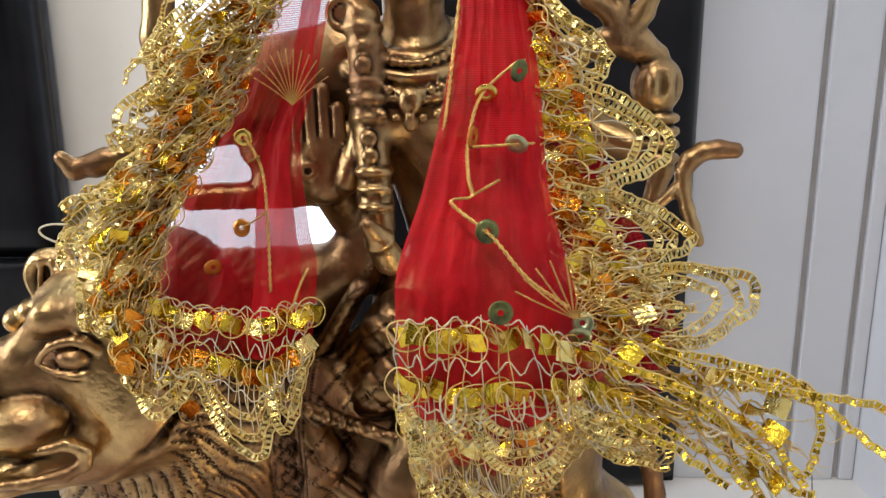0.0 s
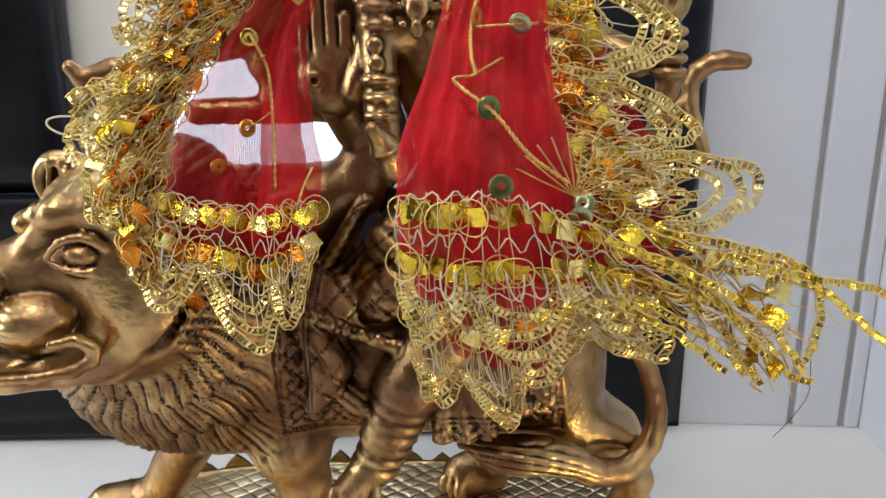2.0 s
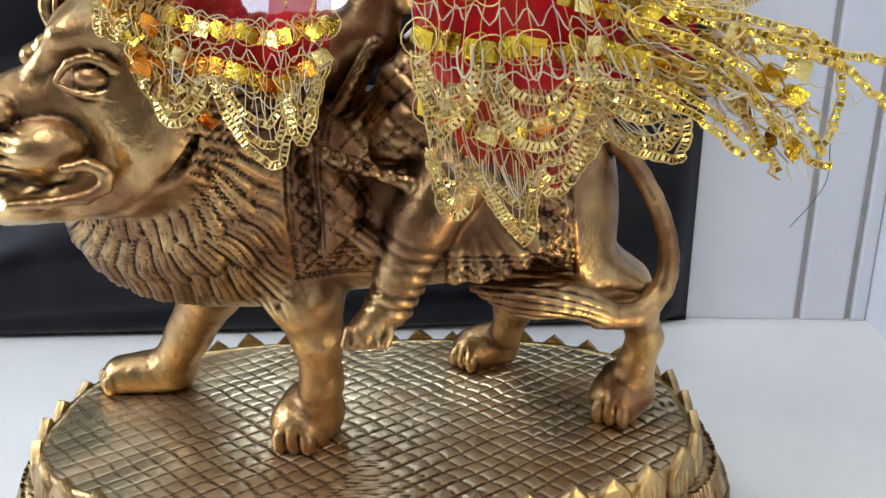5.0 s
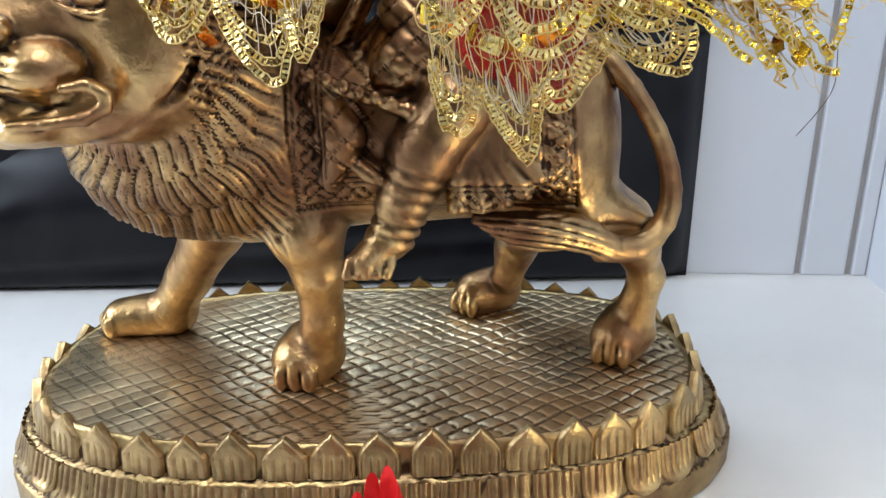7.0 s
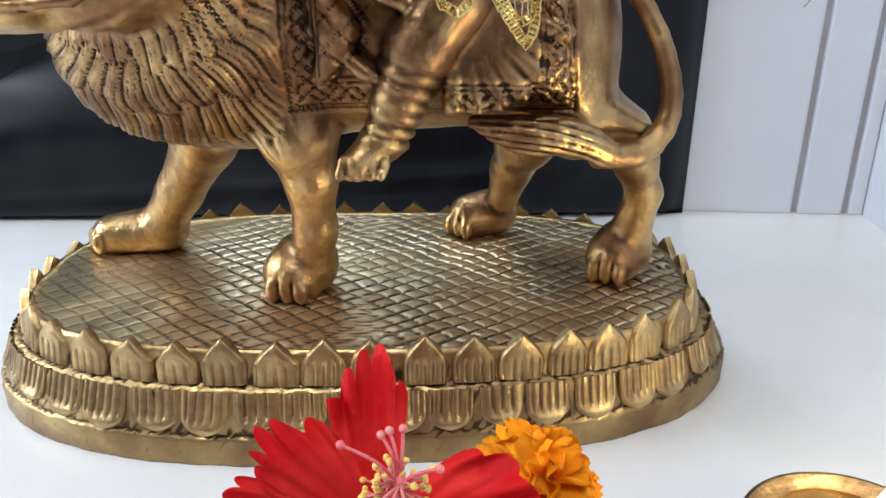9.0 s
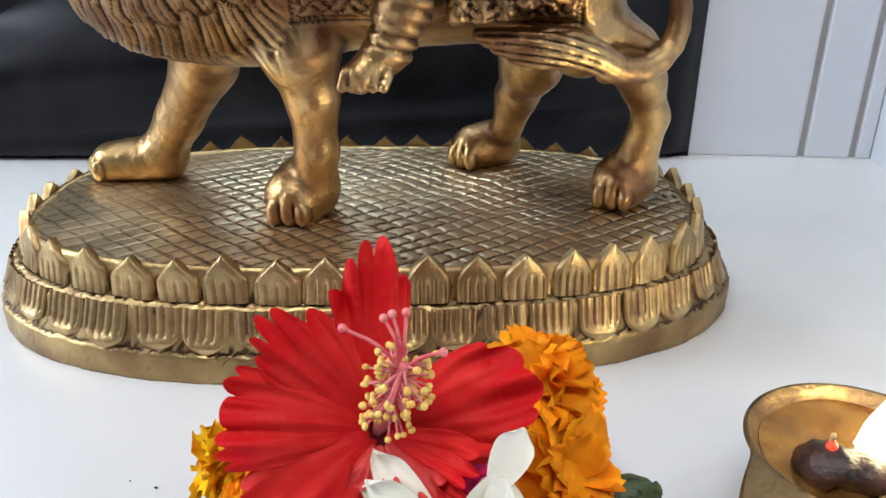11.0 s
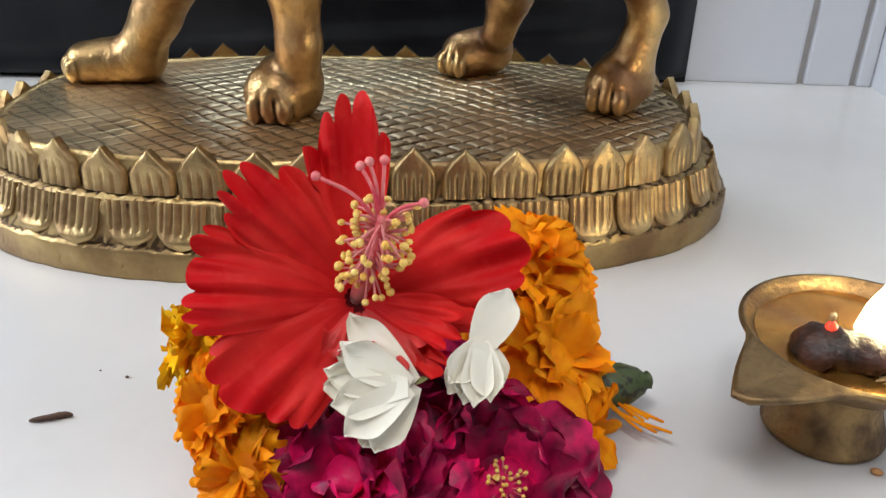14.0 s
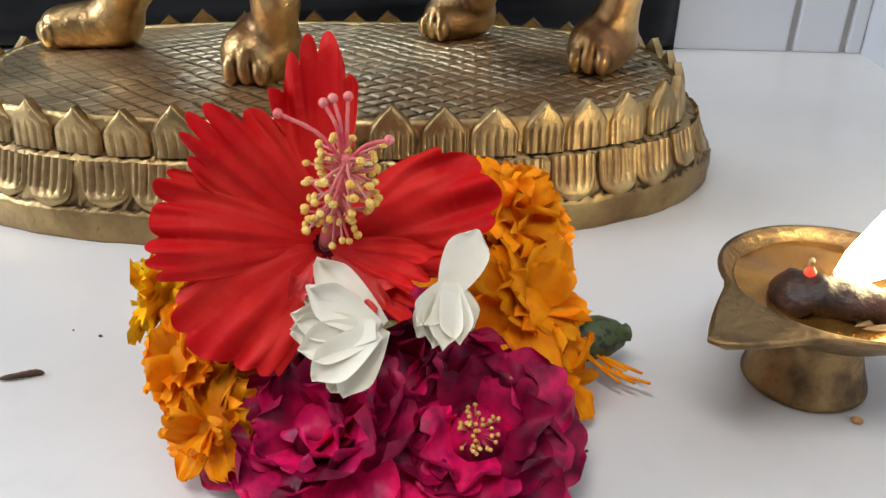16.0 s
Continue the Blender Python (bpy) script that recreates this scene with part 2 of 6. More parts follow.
class Soup:
    """Collects tubes, strips and grids into one mesh."""

    def __init__(self):
        self.v, self.f, self.s, self.uv = [], [], [], []

    def add(self, verts, faces, slot=0, uv=None):
        n = len(self.v)
        self.v.extend(verts)
        self.f.extend([tuple(i + n for i in f) for f in faces])
        self.s.extend([slot] * len(faces))
        self.uv.extend(uv if uv is not None else [(0, 0)] * len(verts))

    def tube(self, pts, r, sides=5, slot=0, closed=False):
        pts = np.array(pts, float)
        n = len(pts)
        rr = np.full(n, r) if np.isscalar(r) else np.array(r, float)
        tan = np.roll(pts, -1, 0) - np.roll(pts, 1, 0) if closed else np.gradient(pts, axis=0)
        tan /= np.linalg.norm(tan, axis=1, keepdims=True) + 1e-12
        ref = np.array([0.31, 0.9, 0.2]) if abs(tan[:, 1]).mean() < 0.8 else np.array([0.9, 0.2, 0.3])
        a = np.cross(tan, ref)
        a /= np.linalg.norm(a, axis=1, keepdims=True) + 1e-12
        b = np.cross(tan, a)
        ang = np.arange(sides) * 2 * np.pi / sides
        ring = pts[:, None] + rr[:, None, None] * (np.cos(ang)[None, :, None] * a[:, None] + np.sin(ang)[None, :, None] * b[:, None])
        faces = []
        for i in range(n if closed else n - 1):
            j = (i + 1) % n
            for k in range(sides):
                l = (k + 1) % sides
                faces.append((i * sides + k, i * sides + l, j * sides + l, j * sides + k))
        if not closed:
            faces.append(tuple(range(sides))[::-1])
            faces.append(tuple((n - 1) * sides + k for k in range(sides)))
        self.add(list(map(tuple, ring.reshape(-1, 3))), faces, slot)

    def grid(self, pts, slot=0, uv=None, wrap=False):
        pts = np.array(pts, float)
        nu, nv = pts.shape[:2]
        faces = [(i * nv + j, i * nv + (j + 1) % nv, ((i + 1) % nu) * nv + (j + 1) % nv, ((i + 1) % nu) * nv + j)
                 for i in range(nu - 1) for j in range(nv if wrap else nv - 1)]
        self.add(list(map(tuple, pts.reshape(-1, 3))), faces, slot, None if uv is None else list(map(tuple, np.array(uv).reshape(-1, 2))))

    def ball(self, c, r, slot=0, n=8):
        c = np.array(c, float)
        r = np.array([r, r, r]) if np.isscalar(r) else np.array(r)
        th = np.linspace(0.02, np.pi - 0.02, n // 2 + 2)
        ph = np.arange(n) * 2 * np.pi / n
        p = c + r * np.stack([np.sin(th)[:, None] * np.cos(ph), np.sin(th)[:, None] * np.sin(ph), np.cos(th)[:, None] + 0 * ph], -1)
        self.grid(p, slot, wrap=True)

    def mesh(self, name, mats, smooth=True, uv=False):
        return mesh_of(name, self.v, self.f, mats, smooth, self.s, self.uv if uv else None)


def spline(pts, n):
    """n points along a smooth curve through pts."""
    p = np.array(pts, float)
    q = np.vstack([2 * p[0] - p[1], p, 2 * p[-1] - p[-2]])
    t = np.linspace(0, len(p) - 1 - 1e-9, n)
    i = t.astype(int)
    f = (t - i)[:, None]
    a, b, c, d = q[i], q[i + 1], q[i + 2], q[i + 3]
    return 0.5 * (2 * b + (c - a) * f + (2 * a - 5 * b + 4 * c - d) * f * f + (3 * b - a - 3 * c + d) * f ** 3)


def wob(x, y, z=0.0, seed=0.0):
    """Cheap smooth noise, about -1 to 1."""
    return (np.sin(1.7 * x + 2.3 * y + 1.1 * z + seed) + np.sin(-2.9 * x + 1.3 * y + 2.1 * z + 1.7 * seed + 1)
            + np.sin(3.7 * x - 3.1 * y + 1.9 * z + 2.3 * seed + 2)) / 3


# ---- setting ----
# Unseen room shell; the dark floor and south wall deepen reflections in the brass.
tagged(part("floor", box_mesh("floor", (-1.5, -1.7, -0.82), (1.0, 1.0, -0.78), ROOM_DARK)), "unseen plain brown floor, dark for the brass reflections", "floor", kind="structure")
tagged(part("ceiling", box_mesh("ceiling", (-1.5, -1.7, 1.6), (1.0, 1.0, 1.65), ROOM_PAINT)), "plain cream painted ceiling", "ceiling", kind="structure")
tagged(part("wall_west", box_mesh("wall_west", (-1.56, -1.7, -0.8), (-1.5, 1.0, 1.6), ROOM_PAINT)), "plain cream wall with daylight window", "wall", kind="structure")
tagged(part("wall_south", box_mesh("wall_south", (-1.5, -1.76, -0.8), (1.0, -1.7, 1.6), ROOM_DARK)), "unseen plain brown wall, dark for the brass reflections", "wall", kind="structure")
tagged(part("wall_east", box_mesh("wall_east", (0.314, -0.9, 0.0), (0.36, 0.654, 1.6), WALL_WHITE)), "smooth white side panel of the shrine niche", "wall", kind="structure")
tagged(part("wall_east_room", box_mesh("wall_east_room", (1.0, -1.7, -0.8), (1.05, 1.0, 1.6), ROOM_PAINT)), "plain cream painted wall", "wall", kind="structure")
table = tagged(part("table", box_mesh("table", (-1.3, -0.45, -0.03), (0.36, 0.70, 0.0), TABLE_WHITE, 0.004)), "glossy white laminate shelf top, slightly marked", "table top", kind="structure")

wall_n = tagged(new("wall_north"), "white panelled wall with dark vertical joints", "wall", kind="structure")
part("backing", box_mesh("backing", (-1.5, 0.6525, -0.8), (1.0, 0.70, 1.6), GROOVE), wall_n)
edges = [-1.5, -0.9, -0.6, -0.30, -0.05, 0.2610, 0.3000, 0.316, 1.0]
for x0, x1 in zip(edges[:-1], edges[1:]):
    me = box_mesh("panel", (x0 + 0.0026, 0.648, 0.0), (x1 - 0.0026, 0.668, 1.6), WALL_WHITE, 0.0020)
    part("panel", me, wall_n)

# black leather back panel with an opening that shows a lit cream panel and a bright pane
back = tagged(new("leather_screen"), "glossy black leather screen standing behind the statue", "screen")


def leather_piece(name, lo, hi, bulge, lines, open_top=False, open_foot=False):
    nx, nz = 40, 40
    xs, zs = np.linspace(lo[0], hi[0], nx), np.linspace(lo[2], hi[2], nz)
    X, Z = np.meshgrid(xs, zs, indexing="ij")
    u, w = (X - lo[0]) / (hi[0] - lo[0]), (Z - lo[2]) / (hi[2] - lo[2])
    rim = np.minimum(1, np.minimum(np.minimum(u, 1 - u) * (hi[0] - lo[0]), np.minimum(w + 9 * open_foot, 1 - w + 9 * open_top) * (hi[2] - lo[2])) / 0.012)
    y0 = lo[1] + (hi[1] - lo[1]) * u
    Y = y0 + 0.012 * (1 - np.sqrt(1 - (1 - rim) ** 2)) - bulge * np.sin(np.pi * w) * np.clip(6 * (1 - u), 0, 1) + 0.002 * wob(X * 14, Z * 20) * np.sin(np.pi * u) * np.sin(np.pi * w)
    for zc, depth, wid in lines:
        Y += depth * np.exp(-((Z - zc - 0.06 * (X + 0.1)) / wid) ** 2) * np.clip(6 * (1 - u), 0, 1)
    if open_top:
        Y += 0.030 * np.exp(-((Z - 0.125 - 0.30 * (X + 0.30)) / 0.030) ** 2) * np.clip((-0.16 - X) / 0.05, 0, 1)
    front = np.stack([X, Y, Z], -1)
    rear = np.stack([X, y0 + 0.02, Z], -1)
    s = Soup()
    s.grid(front.transpose(1, 0, 2))
    s.grid(rear)
    for a, b in ((front[0], rear[0]), (rear[-1], front[-1]), (rear[:, 0], front[:, 0]), (front[:, -1], rear[:, -1])):
        s.grid(np.stack([a, b]))
    me = s.mesh(name, LEATHER)
    bm = bmesh.new()
    bm.from_mesh(me)
    bmesh.ops.remove_doubles(bm, verts=bm.verts[:], dist=1e-5)
    bm.to_mesh(me)
    bm.free()
    return part(name, me, back)


leather_piece("lower_pad", (-0.62, 0.560, 0.0), (0.1735, 0.632, 0.188), 0.010, [(0.03, 0.004, 0.006), (0.105, 0.007, 0.02)], open_top=True)
leather_piece("side_pad", (-0.62, 0.560, 0.19), (-0.271, 0.594, 0.62), 0.006, [])
leather_piece("back_pad", (-0.075, 0.6165, 0.188), (0.1735, 0.632, 0.62), 0.004, [(0.26, 0.002, 0.02), (0.35, -0.002, 0.03)], open_foot=True)
pane_frame = tagged(new("pane_panel"), "cream panel with a bright frosted pane behind the screen opening", "panel")
part("surround", box_mesh("surround", (-0.275, 0.628, 0.187), (-0.205, 0.640, 0.62), CREAM, 0.002), pane_frame)
part("pane", box_mesh("pane", (-0.204, 0.630, 0.190), (-0.074, 0.640, 0.62), PANE), pane_frame, "bright frosted pane")


# ---- statue base ----
BX, BY, BTURN = -0.040, 0.412, 0.10
TOP_RING = (-0.0410, 0.4085, 0.092, 0.1605, 0.0845, 2.75)
FOOT_RING = (-0.0400, 0.4180, 0.125, 0.1835, 0.1050, 2.55)


def base_ring(k, n=160, z=0.0):
    """A rounded oval between the ring of petal tips (k = 0) and the foot (k = 1)."""
    cx, cy, turn, ax, ay, expo = [a + (b - a) * k for a, b in zip(TOP_RING, FOOT_RING)]
    t = np.arange(n) * 2 * np.pi / n
    c, s = np.cos(t), np.sin(t)
    x = ax * np.sign(c) * np.abs(c) ** (2 / expo)
    y = ay * np.sign(s) * np.abs(s) ** (2 / expo)
    co, si = math.cos(turn), math.sin(turn)
    return np.stack([cx + x * co - y * si, cy + x * si + y * co, np.full(n, z)], -1)


PLATE_Z = 0.0488


def build_base():
    root = thing("statue_base", "oval aged brass base with lotus petal rows on a shelf", "statue base", (BX, BY, 0))
    off = Matrix.Translation((-BX, -BY, 0))
    prof = [(0.0, 0.0005), (0.97, 0.0), (1.01, 0.0012), (1.03, 0.006), (1.01, 0.0118), (0.97, 0.0136), (0.88, 0.0142), (0.86, 0.0155), (0.80, 0.020),
            (0.66, 0.026), (0.54, 0.0310), (0.47, 0.0330), (0.36, 0.0338), (0.22, 0.0342), (0.15, 0.0356), (0.10, 0.041), (0.05, 0.0470), (-0.02, 0.0496), (-0.10, 0.0495), (-0.16, 0.0475)]
    s = Soup()
    rings = []
    for g, z in prof:
        r = base_ring(g, 420, z)
        rough = 0.0018 if 0.030 < z < 0.036 or 0.0138 < z < 0.021 else (0.0007 if z > 0.012 else 0.0004)
        wear = 0.0006 * wob(r[:, 0] * 90, r[:, 1] * 90, z * 300) + rough * wob(r[:, 0] * 420, r[:, 1] * 420, z * 900, 2.0)
        d = r[:, :2] - np.array([BX, BY])
        r[:, :2] += d / np.linalg.norm(d, axis=1, keepdims=True) * wear[:, None]
        if 0.013 < z < 0.046:
            r[:, 2] += 0.8 * rough * wob(r[:, 0] * 380, r[:, 1] * 380, z * 700, 5.0)
        rings.append(r)
    s.grid(np.array(rings), wrap=True)
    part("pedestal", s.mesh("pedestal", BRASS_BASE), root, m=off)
    # top plate with a cut diamond lattice, in polar rings so that the edge is clean
    n, m = 640, 170
    rim = base_ring(-0.12, n, 0.0)
    f = np.linspace(0.0, 1.0, m)[:, None, None]
    pts = np.array([BX, BY, 0.0]) + f * (rim[None] - np.array([BX, BY, 0.0]))
    x, y = pts[..., 0] - BX, pts[..., 1] - BY
    wx, wy = x + 0.0012 * wob(x * 60, y * 60), y + 0.0012 * wob(y * 70, x * 50)
    a, b = (wx * 0.80 + wy) / 0.0105, (wx * 0.80 - wy) / 0.0105
    cut = np.minimum(np.abs((a % 1) - 0.5), np.abs((b % 1) - 0.5))
    worn = np.clip(1.15 - 1.3 * np.clip((-x - 0.03) / 0.1, 0, 1) + 0.3 * wob(x * 35, y * 35), 0.35, 1)
    pillow = np.abs(np.cos(np.pi * a) * np.cos(np.pi * b)) ** 0.5
    pts[..., 2] = PLATE_Z - 0.0009 * worn * np.clip(1 - cut / 0.12, 0, 1) + 0.0004 * worn * pillow + 0.0006 * wob(x * 40, y * 40) + 0.0008 * (1 - f[..., 0] ** 2)
    s = Soup()
    s.grid(pts[::-1], wrap=True)
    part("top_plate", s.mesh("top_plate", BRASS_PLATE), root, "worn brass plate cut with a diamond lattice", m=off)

    # upper petals: an upright pointed leaf with a flat bevelled tip and cut strokes at its foot
    def upper_petal(w, h, strokes, point):
        nu, nv = 37, 16
        P = np.zeros((nv, nu, 3))
        for j in range(nv):
            q = j / (nv - 1)
            half = 0.5 * w * (1.0 if q < 0.45 else max(0.03, 1 - ((q - 0.45) / 0.55) ** point))
            for i in range(nu):
                p = i / (nu - 1) * 2 - 1
                d = 0.0024 * min(1.0, 5.0 * (1 - abs(p))) ** 0.6 * (0.55 + 0.45 * min(1.0, (1 - q) * 4)) + 0.0007 * (1 - p * p)
                if q < 0.55 and abs(p) < 0.86:
                    d -= 0.0016 * max(0.0, math.cos(p * math.pi * strokes)) ** 3 * min(1.0, (0.55 - q) * 7) * min(1.0, 0.4 + q * 6)
                P[j, i] = (p * half, -d, q * h)
        return leaf_mesh("lotus_petal", P)

    # lower petals: low hanging tongues, fluted above, with a raised rounded hem
    def lower_petal(w, h, strokes):
        nu, nv = 37, 16
        P = np.zeros((nv, nu, 3))
        for j in range(nv):
            q = j / (nv - 1)
            half = 0.5 * w * (1.0 if q < 0.5 else max(0.04, 1 - ((q - 0.5) / 0.5) ** 2.6) ** 0.55)
            for i in range(nu):
                p = i / (nu - 1) * 2 - 1
                d = 0.0013 * min(1.0, 4.0 * (1 - abs(p))) ** 0.7 * min(1.0, 0.3 + 4 * (1 - q))
                if abs(p) < 0.88 and q < 0.72:
                    d -= 0.0015 * max(0.0, math.cos(p * math.pi * strokes)) ** 2 * min(1.0, (0.72 - q) * 6)
                d += 0.0011 * math.exp(-((q - 0.86) / 0.09) ** 2) * (1 - p * p) ** 0.5 if abs(p) < 1 else 0
                P[j, i] = (p * half, -d, -q * h)
        return leaf_mesh("lower_petal", P[:, ::-1])

    def leaf_mesh(name, P):
        s = Soup()
        s.grid(P)
        back_face = P.copy()
        back_face[..., 1] = 0.0016
        s.grid(back_face[:, ::-1])
        for e in (0, -1):
            s.grid(np.stack([P[:, e], back_face[:, e]])[:: 1 if e else -1])
        s.grid(np.stack([P[-1], back_face[-1]]))
        return s.mesh(name, BRASS_PETAL)

    upper = [upper_petal(0.0196, 0.0192 + 0.0008 * k, 4.2 + 0.6 * k, 1.25 + 0.15 * k) for k in range(3)]
    lower = [lower_petal(0.0196, 0.0168 + 0.0010 * k, 4.4 + 0.5 * k) for k in range(3)]
    for meshes, k0, z, gap, name, tilt in ((upper, 0.13, 0.0346, 0.0202, "lotus_petal", -5), (lower, 0.52, 0.0330, 0.0206, "lower_petal", -17)):
        ring = base_ring(k0, 1600)
        seg = np.linalg.norm(np.roll(ring, -1, 0) - ring, axis=1)
        cum = np.concatenate([[0], np.cumsum(seg)])
        count = int(cum[-1] / gap)
        for k in range(count):
            want = (k + random.uniform(-0.06, 0.06)) / count * cum[-1]
            i = int(np.searchsorted(cum, want % cum[-1])) % 1600
            t = ring[(i + 4) % 1600] - ring[i - 4]
            turn = math.atan2(t[1], t[0])
            mtx = off @ pose(ring[i][0], ring[i][1], z, tilt + random.uniform(-3, 3), random.uniform(-3, 3), math.degrees(turn))
            part(name, meshes[random.randrange(3)], root, m=mtx @ Matrix.Diagonal((random.uniform(0.93, 1.06), 1, random.uniform(0.93, 1.05), 1)))
    return root


build_base()


# ---- statue, one cast piece ----
class Cast:
    """A distance field in which rounded forms melt together; turned into one mesh."""

    def __init__(self, lo, hi, h):
        self.lo, self.h = np.array(lo), h
        self.n = np.ceil((np.array(hi) - self.lo) / h).astype(int)
        self.d = np.full(self.n, 0.02, dtype=np.float32)

    def region(self, lo, hi):
        a = np.clip(np.floor((np.array(lo) - self.lo) / self.h).astype(int), 0, self.n)
        b = np.clip(np.ceil((np.array(hi) - self.lo) / self.h).astype(int), 0, self.n)
        ax = [(self.lo[i] + self.h * np.arange(a[i], b[i])).astype(np.float32) for i in range(3)]
        return (slice(a[0], b[0]), slice(a[1], b[1]), slice(a[2], b[2])), ax[0][:, None, None], ax[1][None, :, None], ax[2][None, None, :]

    def put(self, sl, e, k, cut=False):
        d = self.d[sl]
        if cut:
            d, e = -d, e
        hh = np.clip(0.5 + 0.5 * (d - e) / k, 0, 1)
        r = d + (e - d) * hh - k * hh * (1 - hh)
        self.d[sl] = -r if cut else r

    def limb(self, a, b, ra, rb=None, k=0.004, cut=False):
        rb = ra if rb is None else rb
        a, b = np.array(a, float), np.array(b, float)
        m = max(ra, rb) + k + 0.006
        sl, X, Y, Z = self.region(np.minimum(a, b) - m, np.maximum(a, b) + m)
        ab = b - a
        t = np.clip(((X - a[0]) * ab[0] + (Y - a[1]) * ab[1] + (Z - a[2]) * ab[2]) / (ab @ ab + 1e-12), 0, 1)
        e = np.sqrt((X - a[0] - t * ab[0]) ** 2 + (Y - a[1] - t * ab[1]) ** 2 + (Z - a[2] - t * ab[2]) ** 2) - (ra + (rb - ra) * t)
        self.put(sl, e, k, cut)

    def chain(self, pts, radii, k=0.003, cut=False):
        for i in range(len(pts) - 1):
            self.limb(pts[i], pts[i + 1], radii[i], radii[i + 1], k, cut)

    def egg(self, c, r, turn=(0, 0, 0), k=0.004, cut=False):
        c, r = np.array(c, float), np.array(r, float)
        m = r.max() + k + 0.006
        sl, X, Y, Z = self.region(c - m, c + m)
        R = np.array(Euler([radians(a) for a in turn]).to_matrix())
        x, y, z = X - c[0], Y - c[1], Z - c[2]
        p = [(R[0, i] * x + R[1, i] * y + R[2, i] * z) for i in range(3)]
        k0 = np.sqrt(sum((p[i] / r[i]) ** 2 for i in range(3)))
        k1 = np.sqrt(sum((p[i] / r[i] ** 2) ** 2 for i in range(3))) + 1e-6
        self.put(sl, k0 * (k0 - 1) / k1, k, cut)

    def hoop(self, c, R, r, axis, k=0.0015):
        c, w = np.array(c, float), Vector(axis).normalized()
        m = R + r + k + 0.004
        sl, X, Y, Z = self.region(c - m, c + m)
        x, y, z = X - c[0], Y - c[1], Z - c[2]
        along = x * w[0] + y * w[1] + z * w[2]
        rad = np.sqrt(np.maximum(x * x + y * y + z * z - along ** 2, 0))
        self.put(sl, np.sqrt((rad - R) ** 2 + along ** 2) - r, k)

    def surface(self):
        d, n = self.d, self.n
        s = d < 0
        c = [s[i:n[0] - 1 + i, j:n[1] - 1 + j, k:n[2] - 1 + k] for i in (0, 1) for j in (0, 1) for k in (0, 1)]
        tot = sum(q.astype(np.int8) for q in c)
        cells = np.argwhere((tot > 0) & (tot < 8))
        ids = np.full(n - 1, -1, dtype=np.int32)
        ids[cells[:, 0], cells[:, 1], cells[:, 2]] = np.arange(len(cells))
        corners = [np.array((i, j, k)) for i in (0, 1) for j in (0, 1) for k in (0, 1)]
        val = [d[cells[:, 0] + o[0], cells[:, 1] + o[1], cells[:, 2] + o[2]] for o in corners]
        acc, cnt = np.zeros((len(cells), 3)), np.zeros(len(cells))
        for p in range(8):
            for q in range(p + 1, 8):
                if np.abs(corners[p] - corners[q]).sum() == 1:
                    hit = (val[p] < 0) != (val[q] < 0)
                    f = np.where(hit, val[p] / (val[p] - val[q] + 1e-12), 0)
                    acc += np.where(hit[:, None], corners[p] + f[:, None] * (corners[q] - corners[p]), 0)
                    cnt += hit
        verts = self.lo + self.h * (cells + acc / cnt[:, None])
        faces = []
        for ax in range(3):
            u, v = [(1, 2), (2, 0), (0, 1)][ax]
            lo_s = [slice(1, n[i] - 1) for i in range(3)]
            hi_s = list(lo_s)
            lo_s[ax], hi_s[ax] = slice(0, n[ax] - 1), slice(1, n[ax])
            A, B = s[tuple(lo_s)], s[tuple(hi_s)]
            for flip in (False, True):
                e = np.argwhere((A & ~B) if not flip else (~A & B))
                for i in range(3):
                    if i != ax:
                        e[:, i] += 1
                def cell(du, dv):
                    g = e.copy()
                    g[:, u] -= du
                    g[:, v] -= dv
                    return ids[g[:, 0], g[:, 1], g[:, 2]]
                quad = [cell(1, 1), cell(0, 1), cell(0, 0), cell(1, 0)]
                faces.append(np.stack(quad[::-1] if flip else quad, -1))
        faces = np.concatenate(faces)
        return verts, faces[(faces >= 0).all(1)]


